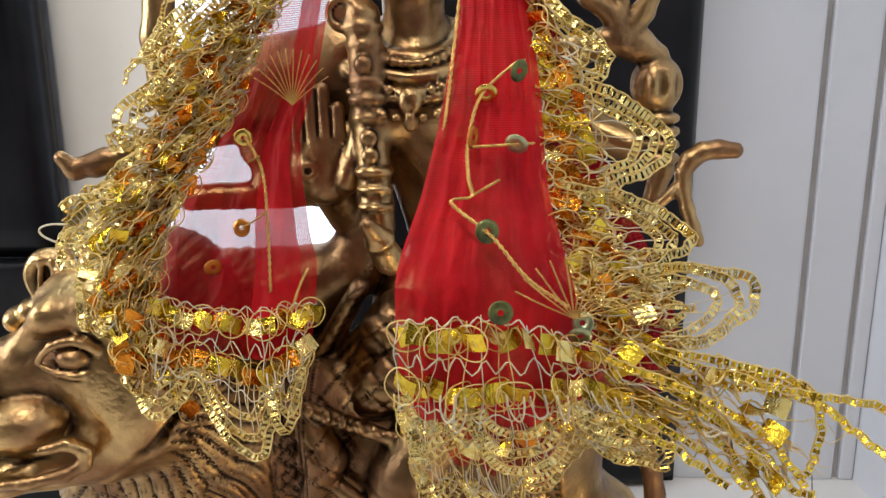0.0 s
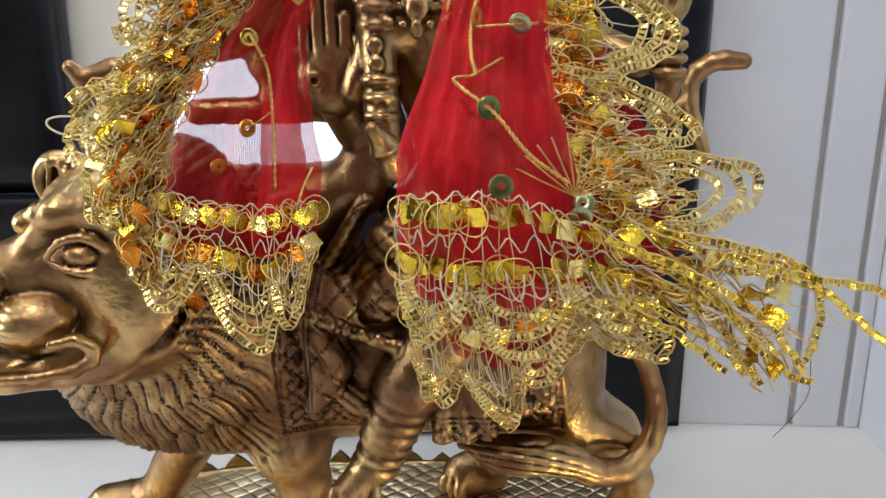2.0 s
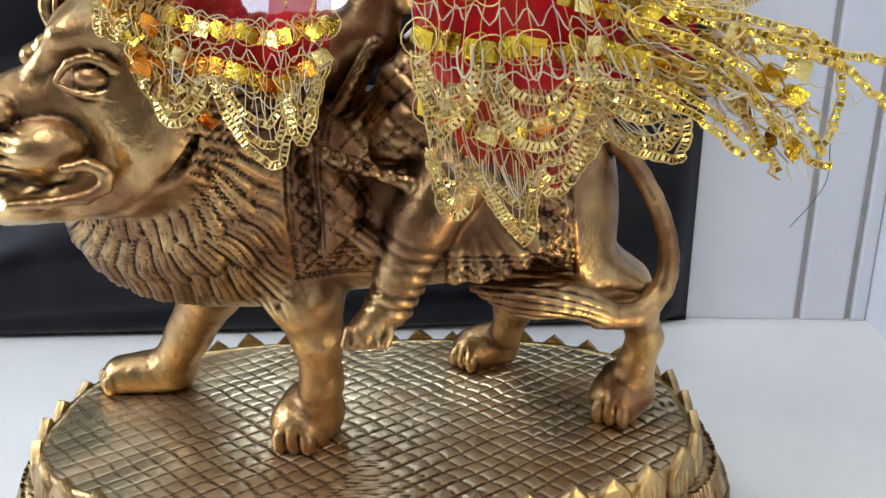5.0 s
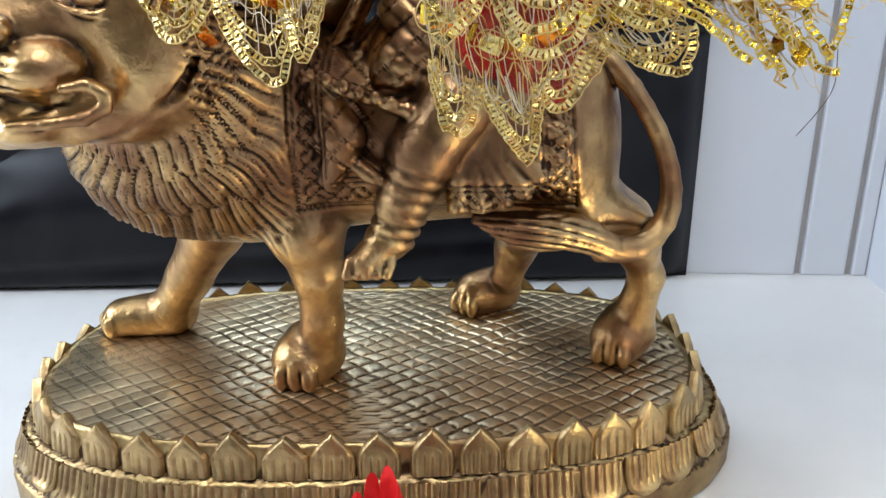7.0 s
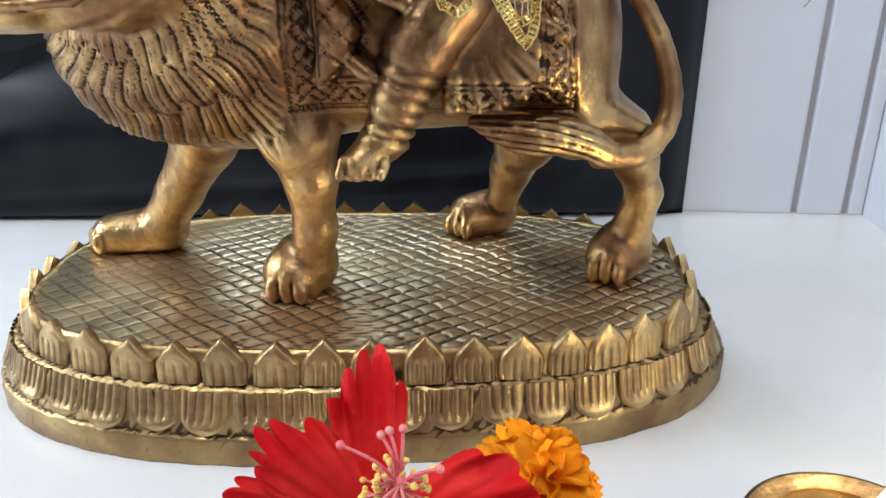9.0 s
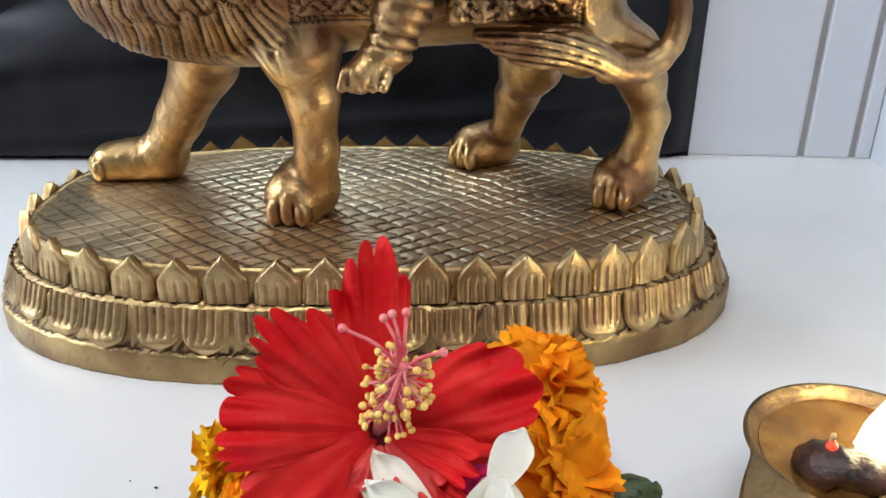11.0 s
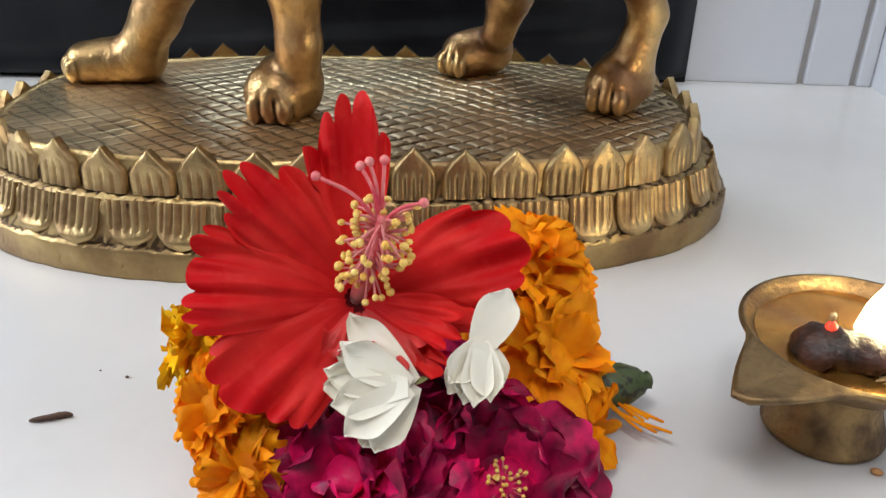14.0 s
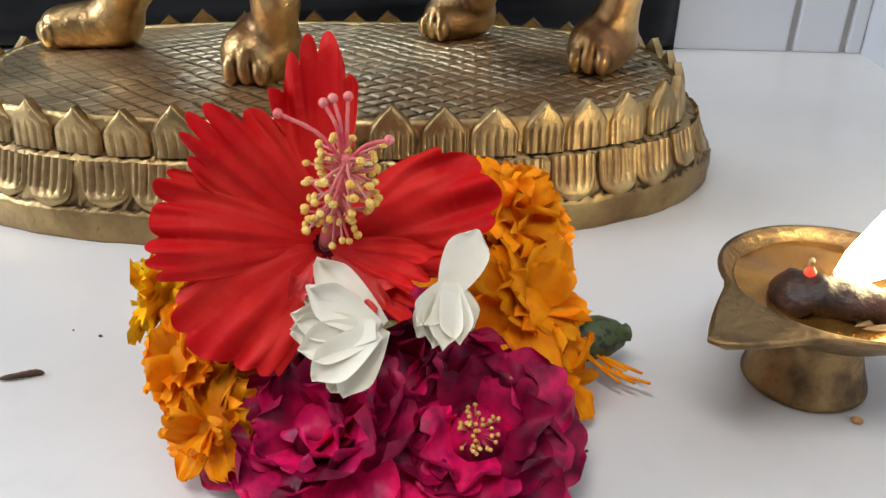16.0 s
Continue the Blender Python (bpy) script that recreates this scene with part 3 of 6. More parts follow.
def build_statue():
    C = Cast((-0.196, 0.276, 0.044), (0.128, 0.470, 0.405), 0.00105)
    # trunk of the lion
    C.egg((-0.118, 0.384, 0.168), (0.052, 0.047, 0.046), (0, 18, 0), 0.01)
    C.egg((-0.085, 0.388, 0.166), (0.05, 0.046, 0.047), k=0.012)
    C.limb((-0.06, 0.390, 0.168), (0.032, 0.393, 0.167), 0.043, 0.036, 0.012)
    C.egg((0.039, 0.390, 0.170), (0.032, 0.037, 0.042), k=0.012)
    C.limb((0.052, 0.384, 0.190), (0.056, 0.380, 0.136), 0.0165, 0.0180, 0.008)
    C.limb((-0.10, 0.372, 0.188), (-0.106, 0.350, 0.222), 0.047, 0.038, 0.014)
    C.egg((-0.098, 0.345, 0.245), (0.024, 0.03, 0.022), k=0.008)
    # head, muzzle, jaw
    C.egg((-0.113, 0.337, 0.222), (0.030, 0.028, 0.027), (0, 20, 0), 0.008)
    C.egg((-0.104, 0.333, 0.206), (0.0225, 0.0245, 0.0245), k=0.006)
    C.limb((-0.124, 0.329, 0.2240), (-0.160, 0.316, 0.2140), 0.0170, 0.0132, 0.006)
    C.egg((-0.168, 0.312, 0.2145), (0.010, 0.015, 0.0095), (0, -15, 0), 0.003)
    C.egg((-0.149, 0.3055, 0.2195), (0.0062, 0.0045, 0.0048), (0, -15, 0), 0.0015)
    C.egg((-0.1380, 0.3115, 0.2062), (0.0160, 0.0130, 0.0105), (0, -10, 0), 0.003)
    C.egg((-0.158, 0.3105, 0.2040), (0.0130, 0.0130, 0.0095), (0, -10, 0), 0.004)
    C.limb((-0.154, 0.312, 0.1865), (-0.116, 0.323, 0.1915), 0.0092, 0.0140, 0.006)
    C.egg((-0.1445, 0.3080, 0.1862), (0.0125, 0.0100, 0.0062), (0, -8, 0), 0.003)
    C.egg((-0.1300, 0.2985, 0.1945), (0.0140, 0.0095, 0.0021), (0, -11, 0), 0.001, True)
    C.egg((-0.1210, 0.3005, 0.1965), (0.0060, 0.0075, 0.0038), (0, -11, 0), 0.001, True)
    C.chain([(-0.126, 0.3005, 0.2010), (-0.1185, 0.3035, 0.2018), (-0.1135, 0.3050, 0.1985), (-0.1140, 0.3050, 0.1940), (-0.121, 0.3030, 0.1905), (-0.133, 0.2995, 0.1890), (-0.146, 0.298, 0.1885)],
            [0.0018, 0.0025, 0.0028, 0.0028, 0.0024, 0.0020, 0.0016], 0.0016)
    C.chain([(-0.1200, 0.3025, 0.2062), (-0.1120, 0.3055, 0.2040), (-0.1088, 0.3065, 0.1975), (-0.1120, 0.3060, 0.1900), (-0.122, 0.3045, 0.1862)], [0.0012, 0.0019, 0.0020, 0.0017, 0.0010], 0.0012, True)
    C.chain([(-0.148, 0.2955, 0.2150), (-0.134, 0.2955, 0.2180), (-0.1240, 0.2990, 0.2135), (-0.1215, 0.3020, 0.2065)], [0.0013, 0.0016, 0.0016, 0.0013], 0.0012, True)
    C.chain(spline([(-0.134, 0.3190, 0.1765), (-0.120, 0.3120, 0.1790), (-0.104, 0.3110, 0.1865), (-0.0915, 0.3160, 0.199), (-0.0860, 0.3220, 0.214)], 9), [0.0020] * 9, 0.002, True)
    # eye, lids, brow, ears
    C.egg((-0.1165, 0.3055, 0.2305), (0.0112, 0.0042, 0.0074), (0, 10, 0), 0.0012, True)
    C.egg((-0.1172, 0.3118, 0.2303), (0.0062, 0.0062, 0.0044), (0, 8, 0), 0.0004)
    C.chain(spline([(-0.1290, 0.3085, 0.2285), (-0.1225, 0.3072, 0.2350), (-0.1150, 0.3078, 0.2368), (-0.1090, 0.3100, 0.2330), (-0.1040, 0.3135, 0.2275)], 9), [0.0010, 0.0013, 0.0015, 0.0016, 0.0016, 0.0016, 0.0015, 0.0013, 0.001], 0.0006)
    C.chain(spline([(-0.1285, 0.3085, 0.2282), (-0.1215, 0.3078, 0.2252), (-0.1140, 0.3085, 0.2242), (-0.1065, 0.3120, 0.2268)], 7), [0.0010, 0.0012, 0.0014, 0.0014, 0.0014, 0.0012, 0.001], 0.0006)
    C.chain(spline([(-0.1275, 0.3080, 0.2255), (-0.1200, 0.3060, 0.2212), (-0.1120, 0.3065, 0.2206)], 7), [0.0008, 0.0010, 0.0012, 0.0012, 0.0010, 0.0008, 0.0005], 0.001, True)
    C.chain(spline([(-0.1300, 0.3105, 0.2330), (-0.1230, 0.3085, 0.2395), (-0.1140, 0.3090, 0.2412), (-0.1060, 0.3105, 0.2370)], 8), [0.0010] + [0.0013] * 6 + [0.001], 0.001, True)
    C.chain([(-0.138, 0.316, 0.2325), (-0.126, 0.3130, 0.2435), (-0.112, 0.3145, 0.2465), (-0.100, 0.321, 0.2415)], [0.0036, 0.0042, 0.0042, 0.0036], 0.005)
    C.egg((-0.112, 0.331, 0.243), (0.026, 0.020, 0.014), (0, 10, 0), 0.006)
    C.chain([(-0.1300, 0.3085, 0.2262), (-0.1390, 0.3035, 0.2215), (-0.1450, 0.3005, 0.2165)], [0.0014, 0.0018, 0.0014], 0.002, True)
    C.egg((-0.1340, 0.335, 0.2510), (0.0102, 0.0070, 0.0112), (0, -20, 0), 0.002)
    C.egg((-0.1355, 0.3275, 0.2515), (0.0068, 0.0050, 0.0078), (0, -20, 0), 0.0015, True)
    for k in (-1, 1):
        C.limb((-0.1345 + 0.0022 * k, 0.3305, 0.2475), (-0.1330 + 0.0026 * k, 0.3310, 0.2590), 0.0011, 0.0011, 0.0008)
    for i in range(6):
        a = 0.35 * i
        C.limb((-0.120 + 0.004 * i, 0.328, 0.252), (-0.128 + 0.0078 * i, 0.332, 0.2625 + 0.001 * math.sin(a * 3)), 0.0026, 0.0022, 0.0012)
    for i in range(3):
        C.egg((-0.149 + 0.006 * i, 0.336, 0.2350 + 0.0035 * i), (0.0052, 0.007, 0.0050), k=0.002)
    # legs and paws
    C.chain([(-0.070, 0.374, 0.152), (-0.0625, 0.366, 0.130), (-0.0585, 0.368, 0.110), (-0.0590, 0.373, 0.084), (-0.0615, 0.378, 0.068)], [0.022, 0.0165, 0.0112, 0.0092, 0.0105], 0.005)
    C.limb((-0.067, 0.382, 0.0625), (-0.0705, 0.3770, 0.0600), 0.0160, 0.0150, 0.004)
    C.chain([(-0.108, 0.402, 0.142), (-0.1225, 0.420, 0.112), (-0.140, 0.424, 0.083), (-0.150, 0.426, 0.067)], [0.021, 0.0155, 0.0113, 0.0115], 0.005)
    C.limb((-0.152, 0.427, 0.0610), (-0.1790, 0.425, 0.0580), 0.0125, 0.0108, 0.004)
    C.chain([(0.046, 0.390, 0.146), (0.078, 0.392, 0.126), (0.0865, 0.398, 0.113), (0.0935, 0.404, 0.095), (0.0900, 0.408, 0.075)], [0.022, 0.0130, 0.0100, 0.0078, 0.0100], 0.005)
    C.limb((0.0875, 0.412, 0.0635), (0.0825, 0.4070, 0.0605), 0.0145, 0.0140, 0.004)
    C.chain([(0.036, 0.412, 0.150), (0.038, 0.436, 0.112), (0.0320, 0.452, 0.092), (0.0275, 0.455, 0.073)], [0.024, 0.0150, 0.0105, 0.0085], 0.006)
    C.limb((0.0230, 0.466, 0.0620), (0.0100, 0.4620, 0.0595), 0.0130, 0.0125, 0.004)
    for bx, by, r, a in ((-0.0705, 0.3770, 0.0150, -8), (0.0825, 0.4070, 0.0140, -25), (-0.1790, 0.425, 0.0108, -55), (0.0100, 0.4620, 0.0125, -40)):
        fx, fy = math.sin(radians(a)), -math.cos(radians(a))
        for k in (-0.5, 0.5):
            ox, oy = bx + fx * r * 0.98 - fy * k * 0.46 * r, by + fy * r * 0.98 + fx * k * 0.46 * r
            C.limb((ox, oy, 0.0665), (ox, oy, 0.0500), 0.0011, 0.0012, 0.001, True)
        for k in (-1, 0, 1):
            ox, oy = bx + fx * r * 0.80 - fy * k * 0.46 * r, by + fy * r * 0.80 + fx * k * 0.46 * r
            C.egg((ox, oy, 0.0560), (0.0036, 0.0036, 0.0062), k=0.001)
    # tail and tuft
    C.chain(spline([(0.050, 0.384, 0.210), (0.0675, 0.377, 0.1985), (0.0810, 0.372, 0.1815), (0.0895, 0.370, 0.1650), (0.0932, 0.368, 0.1490), (0.0908, 0.365, 0.1350),
                    (0.0800, 0.359, 0.1262), (0.0640, 0.354, 0.1270)], 15), [0.0066, 0.0055, 0.0046, 0.0042, 0.0040, 0.0040, 0.0040, 0.0042, 0.0044, 0.0046, 0.0048, 0.0050, 0.0052, 0.0056, 0.006], 0.0008)
    C.chain(spline([(0.066, 0.354, 0.1285), (0.050, 0.352, 0.1350), (0.032, 0.351, 0.1362), (0.0125, 0.353, 0.1395)], 8), [0.0058, 0.0068, 0.0078, 0.0086, 0.0090, 0.0082, 0.0060, 0.0030], 0.001)
    C.egg((0.070, 0.376, 0.1370), (0.020, 0.010, 0.0075), (0, 18, 0), 0.006)
    # saddle cloth: a shallow raised layer on the flank
    C.egg((-0.004, 0.382, 0.172), (0.060, 0.0405, 0.034), (0, 0, 0), 0.003)
    # rider: lap, thighs, hanging leg with rings, foot
    C.egg((0.012, 0.404, 0.218), (0.040, 0.030, 0.032), k=0.01)
    C.limb((-0.020, 0.372, 0.204), (0.004, 0.352, 0.192), 0.0130, 0.0130, 0.006)
    C.egg((-0.012, 0.3490, 0.2060), (0.0210, 0.0055, 0.0105), (0, -36, 0), 0.002)
    C.limb((-0.012, 0.366, 0.222), (0.010, 0.352, 0.210), 0.016, 0.015, 0.005)
    C.chain([(0.004, 0.347, 0.188), (-0.008, 0.344, 0.170), (-0.017, 0.343, 0.150), (-0.022, 0.343, 0.136)], [0.0150, 0.0130, 0.0100, 0.0086], 0.004)
    for i in range(7):
        f = i / 6
        C.hoop((-0.010 - 0.0125 * f, 0.3438, 0.166 - 0.0315 * f), 0.0118 - 0.0030 * f, 0.0015, (0.34, 0, 1))
    C.limb((-0.024, 0.342, 0.133), (-0.0325, 0.336, 0.126), 0.0085, 0.0068, 0.003)
    for k in range(5):
        C.limb((-0.0375 + 0.0040 * k, 0.333 + 0.0004 * k, 0.1285 - 0.0004 * k), (-0.0390 + 0.0040 * k, 0.3305 + 0.0004 * k, 0.1225), 0.0021, 0.0020, 0.0012)
    # fan of drapery behind the hanging leg
    for k in range(7):
        a = radians(-95 + 13 * k)
        C.limb((0.006, 0.347, 0.186), (0.008 + 0.040 * math.cos(a), 0.343 + 0.0006 * k, 0.188 + 0.040 * math.sin(a)), 0.0042, 0.0048, 0.002)
    C.chain([(-0.054, 0.346, 0.1985), (-0.034, 0.3425, 0.1930), (-0.012, 0.341, 0.1855)], [0.0030, 0.0032, 0.0030], 0.002)
    for k in range(7):
        C.egg((-0.050 + 0.0060 * k, 0.3375 + 0.0004 * k, 0.2005 - 0.0022 * k), (0.0022, 0.0022, 0.0030), k=0.001)
    C.chain([(-0.048, 0.348, 0.190), (-0.040, 0.343, 0.176), (-0.046, 0.345, 0.158)], [0.007, 0.008, 0.005], 0.003)
    C.limb((-0.050, 0.345, 0.176), (-0.028, 0.341, 0.160), 0.0030, 0.0035, 0.002)
    # dark hollow under the raised arm, then strings of beads hanging in the lap
    C.egg((-0.029, 0.364, 0.246), (0.016, 0.022, 0.020), (0, 20, 0), 0.002, True)
    C.limb((-0.029, 0.376, 0.236), (-0.046, 0.380, 0.206), 0.0040, 0.0050, 0.003)
    C.limb((-0.014, 0.376, 0.231), (-0.038, 0.380, 0.203), 0.0040, 0.0050, 0.003)
    for x0, z0, x1, z1 in ((-0.030, 0.234, -0.045, 0.209), (-0.016, 0.229, -0.036, 0.205)):
        for k in range(7):
            f = k / 6
            C.egg((x0 + (x1 - x0) * f, 0.372 + 0.002 * f, z0 + (z1 - z0) * f), (0.0046, 0.0030, 0.0017), (0, -35, 0), 0.0008)
    # torso, necklaces, breast cords
    C.chain([(0.016, 0.400, 0.235), (0.008, 0.396, 0.275), (-0.004, 0.390, 0.312)], [0.024, 0.021, 0.026], 0.008)
    C.limb((-0.034, 0.394, 0.330), (0.024, 0.394, 0.330), 0.012, 0.012, 0.008)
    C.egg((-0.018, 0.374, 0.304), (0.013, 0.012, 0.012), k=0.004)
    C.egg((0.008, 0.374, 0.304), (0.013, 0.012, 0.012), k=0.004)
    C.limb((-0.006, 0.386, 0.335), (-0.006, 0.384, 0.350), 0.012, 0.012, 0.004)
    C.egg((-0.006, 0.380, 0.372), (0.020, 0.022, 0.026), k=0.003)
    for R, z, r in ((0.016, 0.336, 0.0017), (0.021, 0.331, 0.0022), (0.025, 0.325, 0.0018)):
        C.hoop((-0.006, 0.384, z), R, r, (0, -0.62, 1), 0.001)
    for k in range(15):
        a = radians(200 + 10 * k)
        C.egg((-0.006 + 0.023 * math.cos(a), 0.384 + 0.022 * math.sin(a), 0.3265 + 0.0115 * math.sin(a)), (0.0018,) * 3, k=0.0008)
    for k in range(13):
        a = radians(205 + 10.8 * k)
        C.egg((-0.006 + 0.0175 * math.cos(a), 0.384 + 0.0185 * math.sin(a), 0.3345 + 0.0095 * math.sin(a)), (0.0019,) * 3, k=0.0008)
        C.egg((-0.006 + 0.0265 * math.cos(a), 0.382 + 0.0230 * math.sin(a), 0.3205 + 0.0150 * math.sin(a)), (0.0018,) * 3, k=0.0008)
    C.egg((-0.006, 0.3605, 0.3115), (0.0045, 0.0028, 0.0055), k=0.001)
    C.egg((-0.006, 0.3605, 0.3035), (0.0028, 0.0024, 0.0032), k=0.001)
    for sx in (-0.031, 0.019):
        C.egg((sx, 0.370, 0.343), (0.007, 0.004, 0.007), k=0.001)
        C.hoop((sx, 0.3665, 0.343), 0.0052, 0.0012, (0, 1, 0), 0.0008)
    # near arm hanging with bracelets
    C.limb((-0.024, 0.370, 0.342), (-0.019, 0.362, 0.264), 0.0066, 0.0064, 0.003)
    for k in (0, 1, 3, 4, 5, 8, 9, 10):
        C.hoop((-0.0238 + 0.00042 * k, 0.3697 - 0.0008 * k, 0.338 - 0.0066 * k), 0.0058, 0.0013 + 0.0006 * (k % 4 == 0), (0, 0.1, 1), 0.0008)
    for k in (2, 6, 7):
        C.egg((-0.0238 + 0.00042 * k, 0.3627 - 0.0008 * k, 0.338 - 0.0066 * k), (0.0034, 0.0020, 0.0034), k=0.0008)
    C.chain([(-0.014, 0.350, 0.254), (-0.0165, 0.343, 0.263), (-0.020, 0.337, 0.270)], [0.006, 0.0048, 0.0030], 0.002)
    C.hoop((-0.0165, 0.343, 0.2630), 0.0045, 0.0014, (-0.4, -0.5, 1), 0.0008)
    # raised open hand
    C.limb((-0.036, 0.392, 0.262), (-0.042, 0.381, 0.280), 0.0075, 0.009, 0.004)
    C.egg((-0.0410, 0.374, 0.2855), (0.0138, 0.0058, 0.0150), (0, -4, 0), 0.003)
    for k, top in enumerate((0.3105, 0.3165, 0.3155, 0.3085)):
        C.limb((-0.0502 + 0.0052 * k, 0.373, 0.293), (-0.0512 + 0.0054 * k, 0.3725, top), 0.0031, 0.0026, 0.0008)
    C.chain([(-0.032, 0.372, 0.280), (-0.0283, 0.370, 0.290), (-0.0275, 0.370, 0.2985)], [0.0052, 0.0043, 0.0030], 0.002)
    C.hoop((-0.0465, 0.3685, 0.2845), 0.0027, 0.0008, (0, 1, 0), 0.0004)
    C.limb((-0.036, 0.3675, 0.296), (-0.038, 0.3670, 0.276), 0.0010, 0.0010, 0.0008, True)
    # cape and arm masses added on the far side to block most of the pane
    C.limb((-0.030, 0.402, 0.322), (-0.095, 0.400, 0.310), 0.021, 0.020, 0.006)
    C.limb((-0.030, 0.398, 0.294), (-0.070, 0.398, 0.291), 0.012, 0.011, 0.004)
    C.chain([(-0.030, 0.398, 0.2745), (-0.066, 0.398, 0.2770)], [0.0110, 0.0105], 0.004)
    C.limb((-0.060, 0.396, 0.2710), (-0.102, 0.392, 0.2700), 0.0060, 0.0055, 0.003)
    C.limb((-0.056, 0.400, 0.2290), (-0.098, 0.392, 0.2290), 0.0180, 0.0175, 0.006)
    C.chain([(-0.052, 0.400, 0.2300), (-0.036, 0.398, 0.2380), (-0.0280, 0.398, 0.2570), (-0.032, 0.398, 0.2720)], [0.0175, 0.0135, 0.0110, 0.0108], 0.003)
    # further arms and what they hold
    C.chain([(-0.036, 0.396, 0.330), (-0.070, 0.398, 0.312), (-0.096, 0.388, 0.300), (-0.134, 0.378, 0.285)], [0.011, 0.0085, 0.006, 0.0045], 0.004)
    C.chain([(-0.130, 0.379, 0.288), (-0.142, 0.376, 0.284), (-0.146, 0.374, 0.289)], [0.005, 0.004, 0.003], 0.002)
    C.chain([(-0.104, 0.378, 0.312), (-0.104, 0.376, 0.335), (-0.100, 0.376, 0.365), (-0.088, 0.378, 0.392)], [0.0055, 0.0060, 0.0058, 0.005], 0.003)
    C.chain([(0.026, 0.396, 0.328), (0.058, 0.396, 0.300), (0.080, 0.388, 0.292)], [0.011, 0.0085, 0.007], 0.004)
    C.chain([(0.026, 0.398, 0.318), (0.050, 0.400, 0.326), (0.070, 0.388, 0.333)], [0.010, 0.0075, 0.0055], 0.004)
    C.egg((0.0885, 0.386, 0.3160), (0.0102, 0.0102, 0.0112), k=0.001)
    for k in range(8):
        a = math.pi * 2 * k / 8
        C.limb((0.0885 + 0.0108 * math.cos(a), 0.386 + 0.0108 * math.sin(a), 0.323), (0.0885 + 0.0108 * math.cos(a), 0.386 + 0.0108 * math.sin(a), 0.309), 0.0019, 0.0019, 0.0015, True)
    C.chain([(0.0885, 0.386, 0.327), (0.080, 0.384, 0.331), (0.068, 0.382, 0.333)], [0.0045, 0.0065, 0.005], 0.002)
    for k in range(4):
        C.hoop((0.0910 + 0.0003 * k, 0.386, 0.3030 - 0.0052 * k), 0.0056, 0.0018, (0, 0, 1), 0.001)
    C.limb((0.090, 0.386, 0.306), (0.092, 0.386, 0.282), 0.0050, 0.0048, 0.002)
    C.chain([(0.0735, 0.381, 0.333), (0.0700, 0.381, 0.342), (0.0600, 0.380, 0.349), (0.060, 0.380, 0.362)], [0.004, 0.0042, 0.0038, 0.002], 0.002)
    C.chain([(0.0735, 0.381, 0.333), (0.0810, 0.381, 0.343), (0.0850, 0.380, 0.352), (0.083, 0.380, 0.365)], [0.004, 0.0042, 0.0038, 0.002], 0.002)
    C.limb((0.0735, 0.381, 0.336), (0.0725, 0.380, 0.366), 0.0030, 0.0018, 0.002)
    C.chain(spline([(0.1030, 0.364, 0.258), (0.0985, 0.366, 0.270), (0.0965, 0.368, 0.284), (0.1035, 0.368, 0.292), (0.1150, 0.367, 0.2925)], 9), [0.0022, 0.0026, 0.0026, 0.0028, 0.003, 0.0036, 0.0036, 0.0036, 0.0032], 0.0015)
    C.chain([(0.0965, 0.368, 0.280), (0.086, 0.372, 0.268), (0.078, 0.380, 0.262)], [0.0028, 0.0018, 0.0018], 0.001)
    C.limb((0.0870, 0.384, 0.262), (0.0925, 0.386, 0.284), 0.0036, 0.0046, 0.002)
    verts, faces = C.surface()
    me = bpy.data.meshes.new("lion_rider_statue")
    me.vertices.add(len(verts))
    me.vertices.foreach_set("co", verts.ravel())
    me.loops.add(len(faces) * 4)
    me.loops.foreach_set("vertex_index", faces.ravel().astype(np.int32))
    me.polygons.add(len(faces))
    me.polygons.foreach_set("loop_start", np.arange(len(faces), dtype=np.int32) * 4)
    me.update(calc_edges=True)
    me.validate()
    n = np.empty(len(me.vertices) * 3, dtype=np.float32)
    me.vertices.foreach_get("normal", n)
    n = n.reshape(-1, 3)
    x, y, z = verts.T

    def soft(a):
        return 1 / (1 + np.exp(-np.clip(a, -30, 30)))

    cut = np.zeros(len(verts))
    # wavy locks of the mane, running out from the head
    dx, dz = x + 0.112, z - 0.224
    rad, ang = np.hypot(dx, dz), np.arctan2(dz, dx)
    face = soft((-0.0880 - x - 0.12 * np.maximum(0, 0.20 - z)) / 0.0010) * soft((0.3475 - y) / 0.003) * soft((z - 0.1725 - 0.35 * np.maximum(0, x + 0.115)) / 0.0010)
    legs = soft((0.126 - z) / 0.003)
    mane = soft((-0.066 - x) / 0.003) * (1 - face) * (1 - legs) * soft((0.262 - z) / 0.004)
    step = rad - 0.007 * np.abs(np.sin(ang * 13 + 0.8 * np.sin(ang * 5))) + 0.003 * wob(x * 40, z * 40, y * 20)
    tier = np.floor(step / 0.019)
    tip = step / 0.019 - tier
    ph = ang * 52 + tier * 2.3 + 1.7 * np.sin(rad * 150 + 1.3 * tier + 4 * ang) + 1.2 * wob(x * 30, z * 22, y * 18)
    lock = np.abs(np.sin(ph * 0.5)) ** 0.6
    strand = np.abs(np.sin(ph * 1.5 + 0.9 * np.sin(rad * 260)))
    tip = tip * (1 - soft((tip - 0.90) / 0.03))
    cut += mane * (0.0019 * (lock - 0.66) + 0.0011 * (strand - 0.6) + 0.0010 * (tip - 0.45))
    # engraved border of the saddle cloth
    flank = soft((0.372 - y) / 0.003) * soft((x + 0.064) / 0.0008) * soft((0.0565 - x - 0.10 * (z - 0.145)) / 0.0008) * soft((z - 0.1405) / 0.0008) * soft((0.208 - z) / 0.003)
    rim = np.minimum(np.minimum(x + 0.064, 0.0565 - x - 0.10 * (z - 0.145)), z - 0.1405)
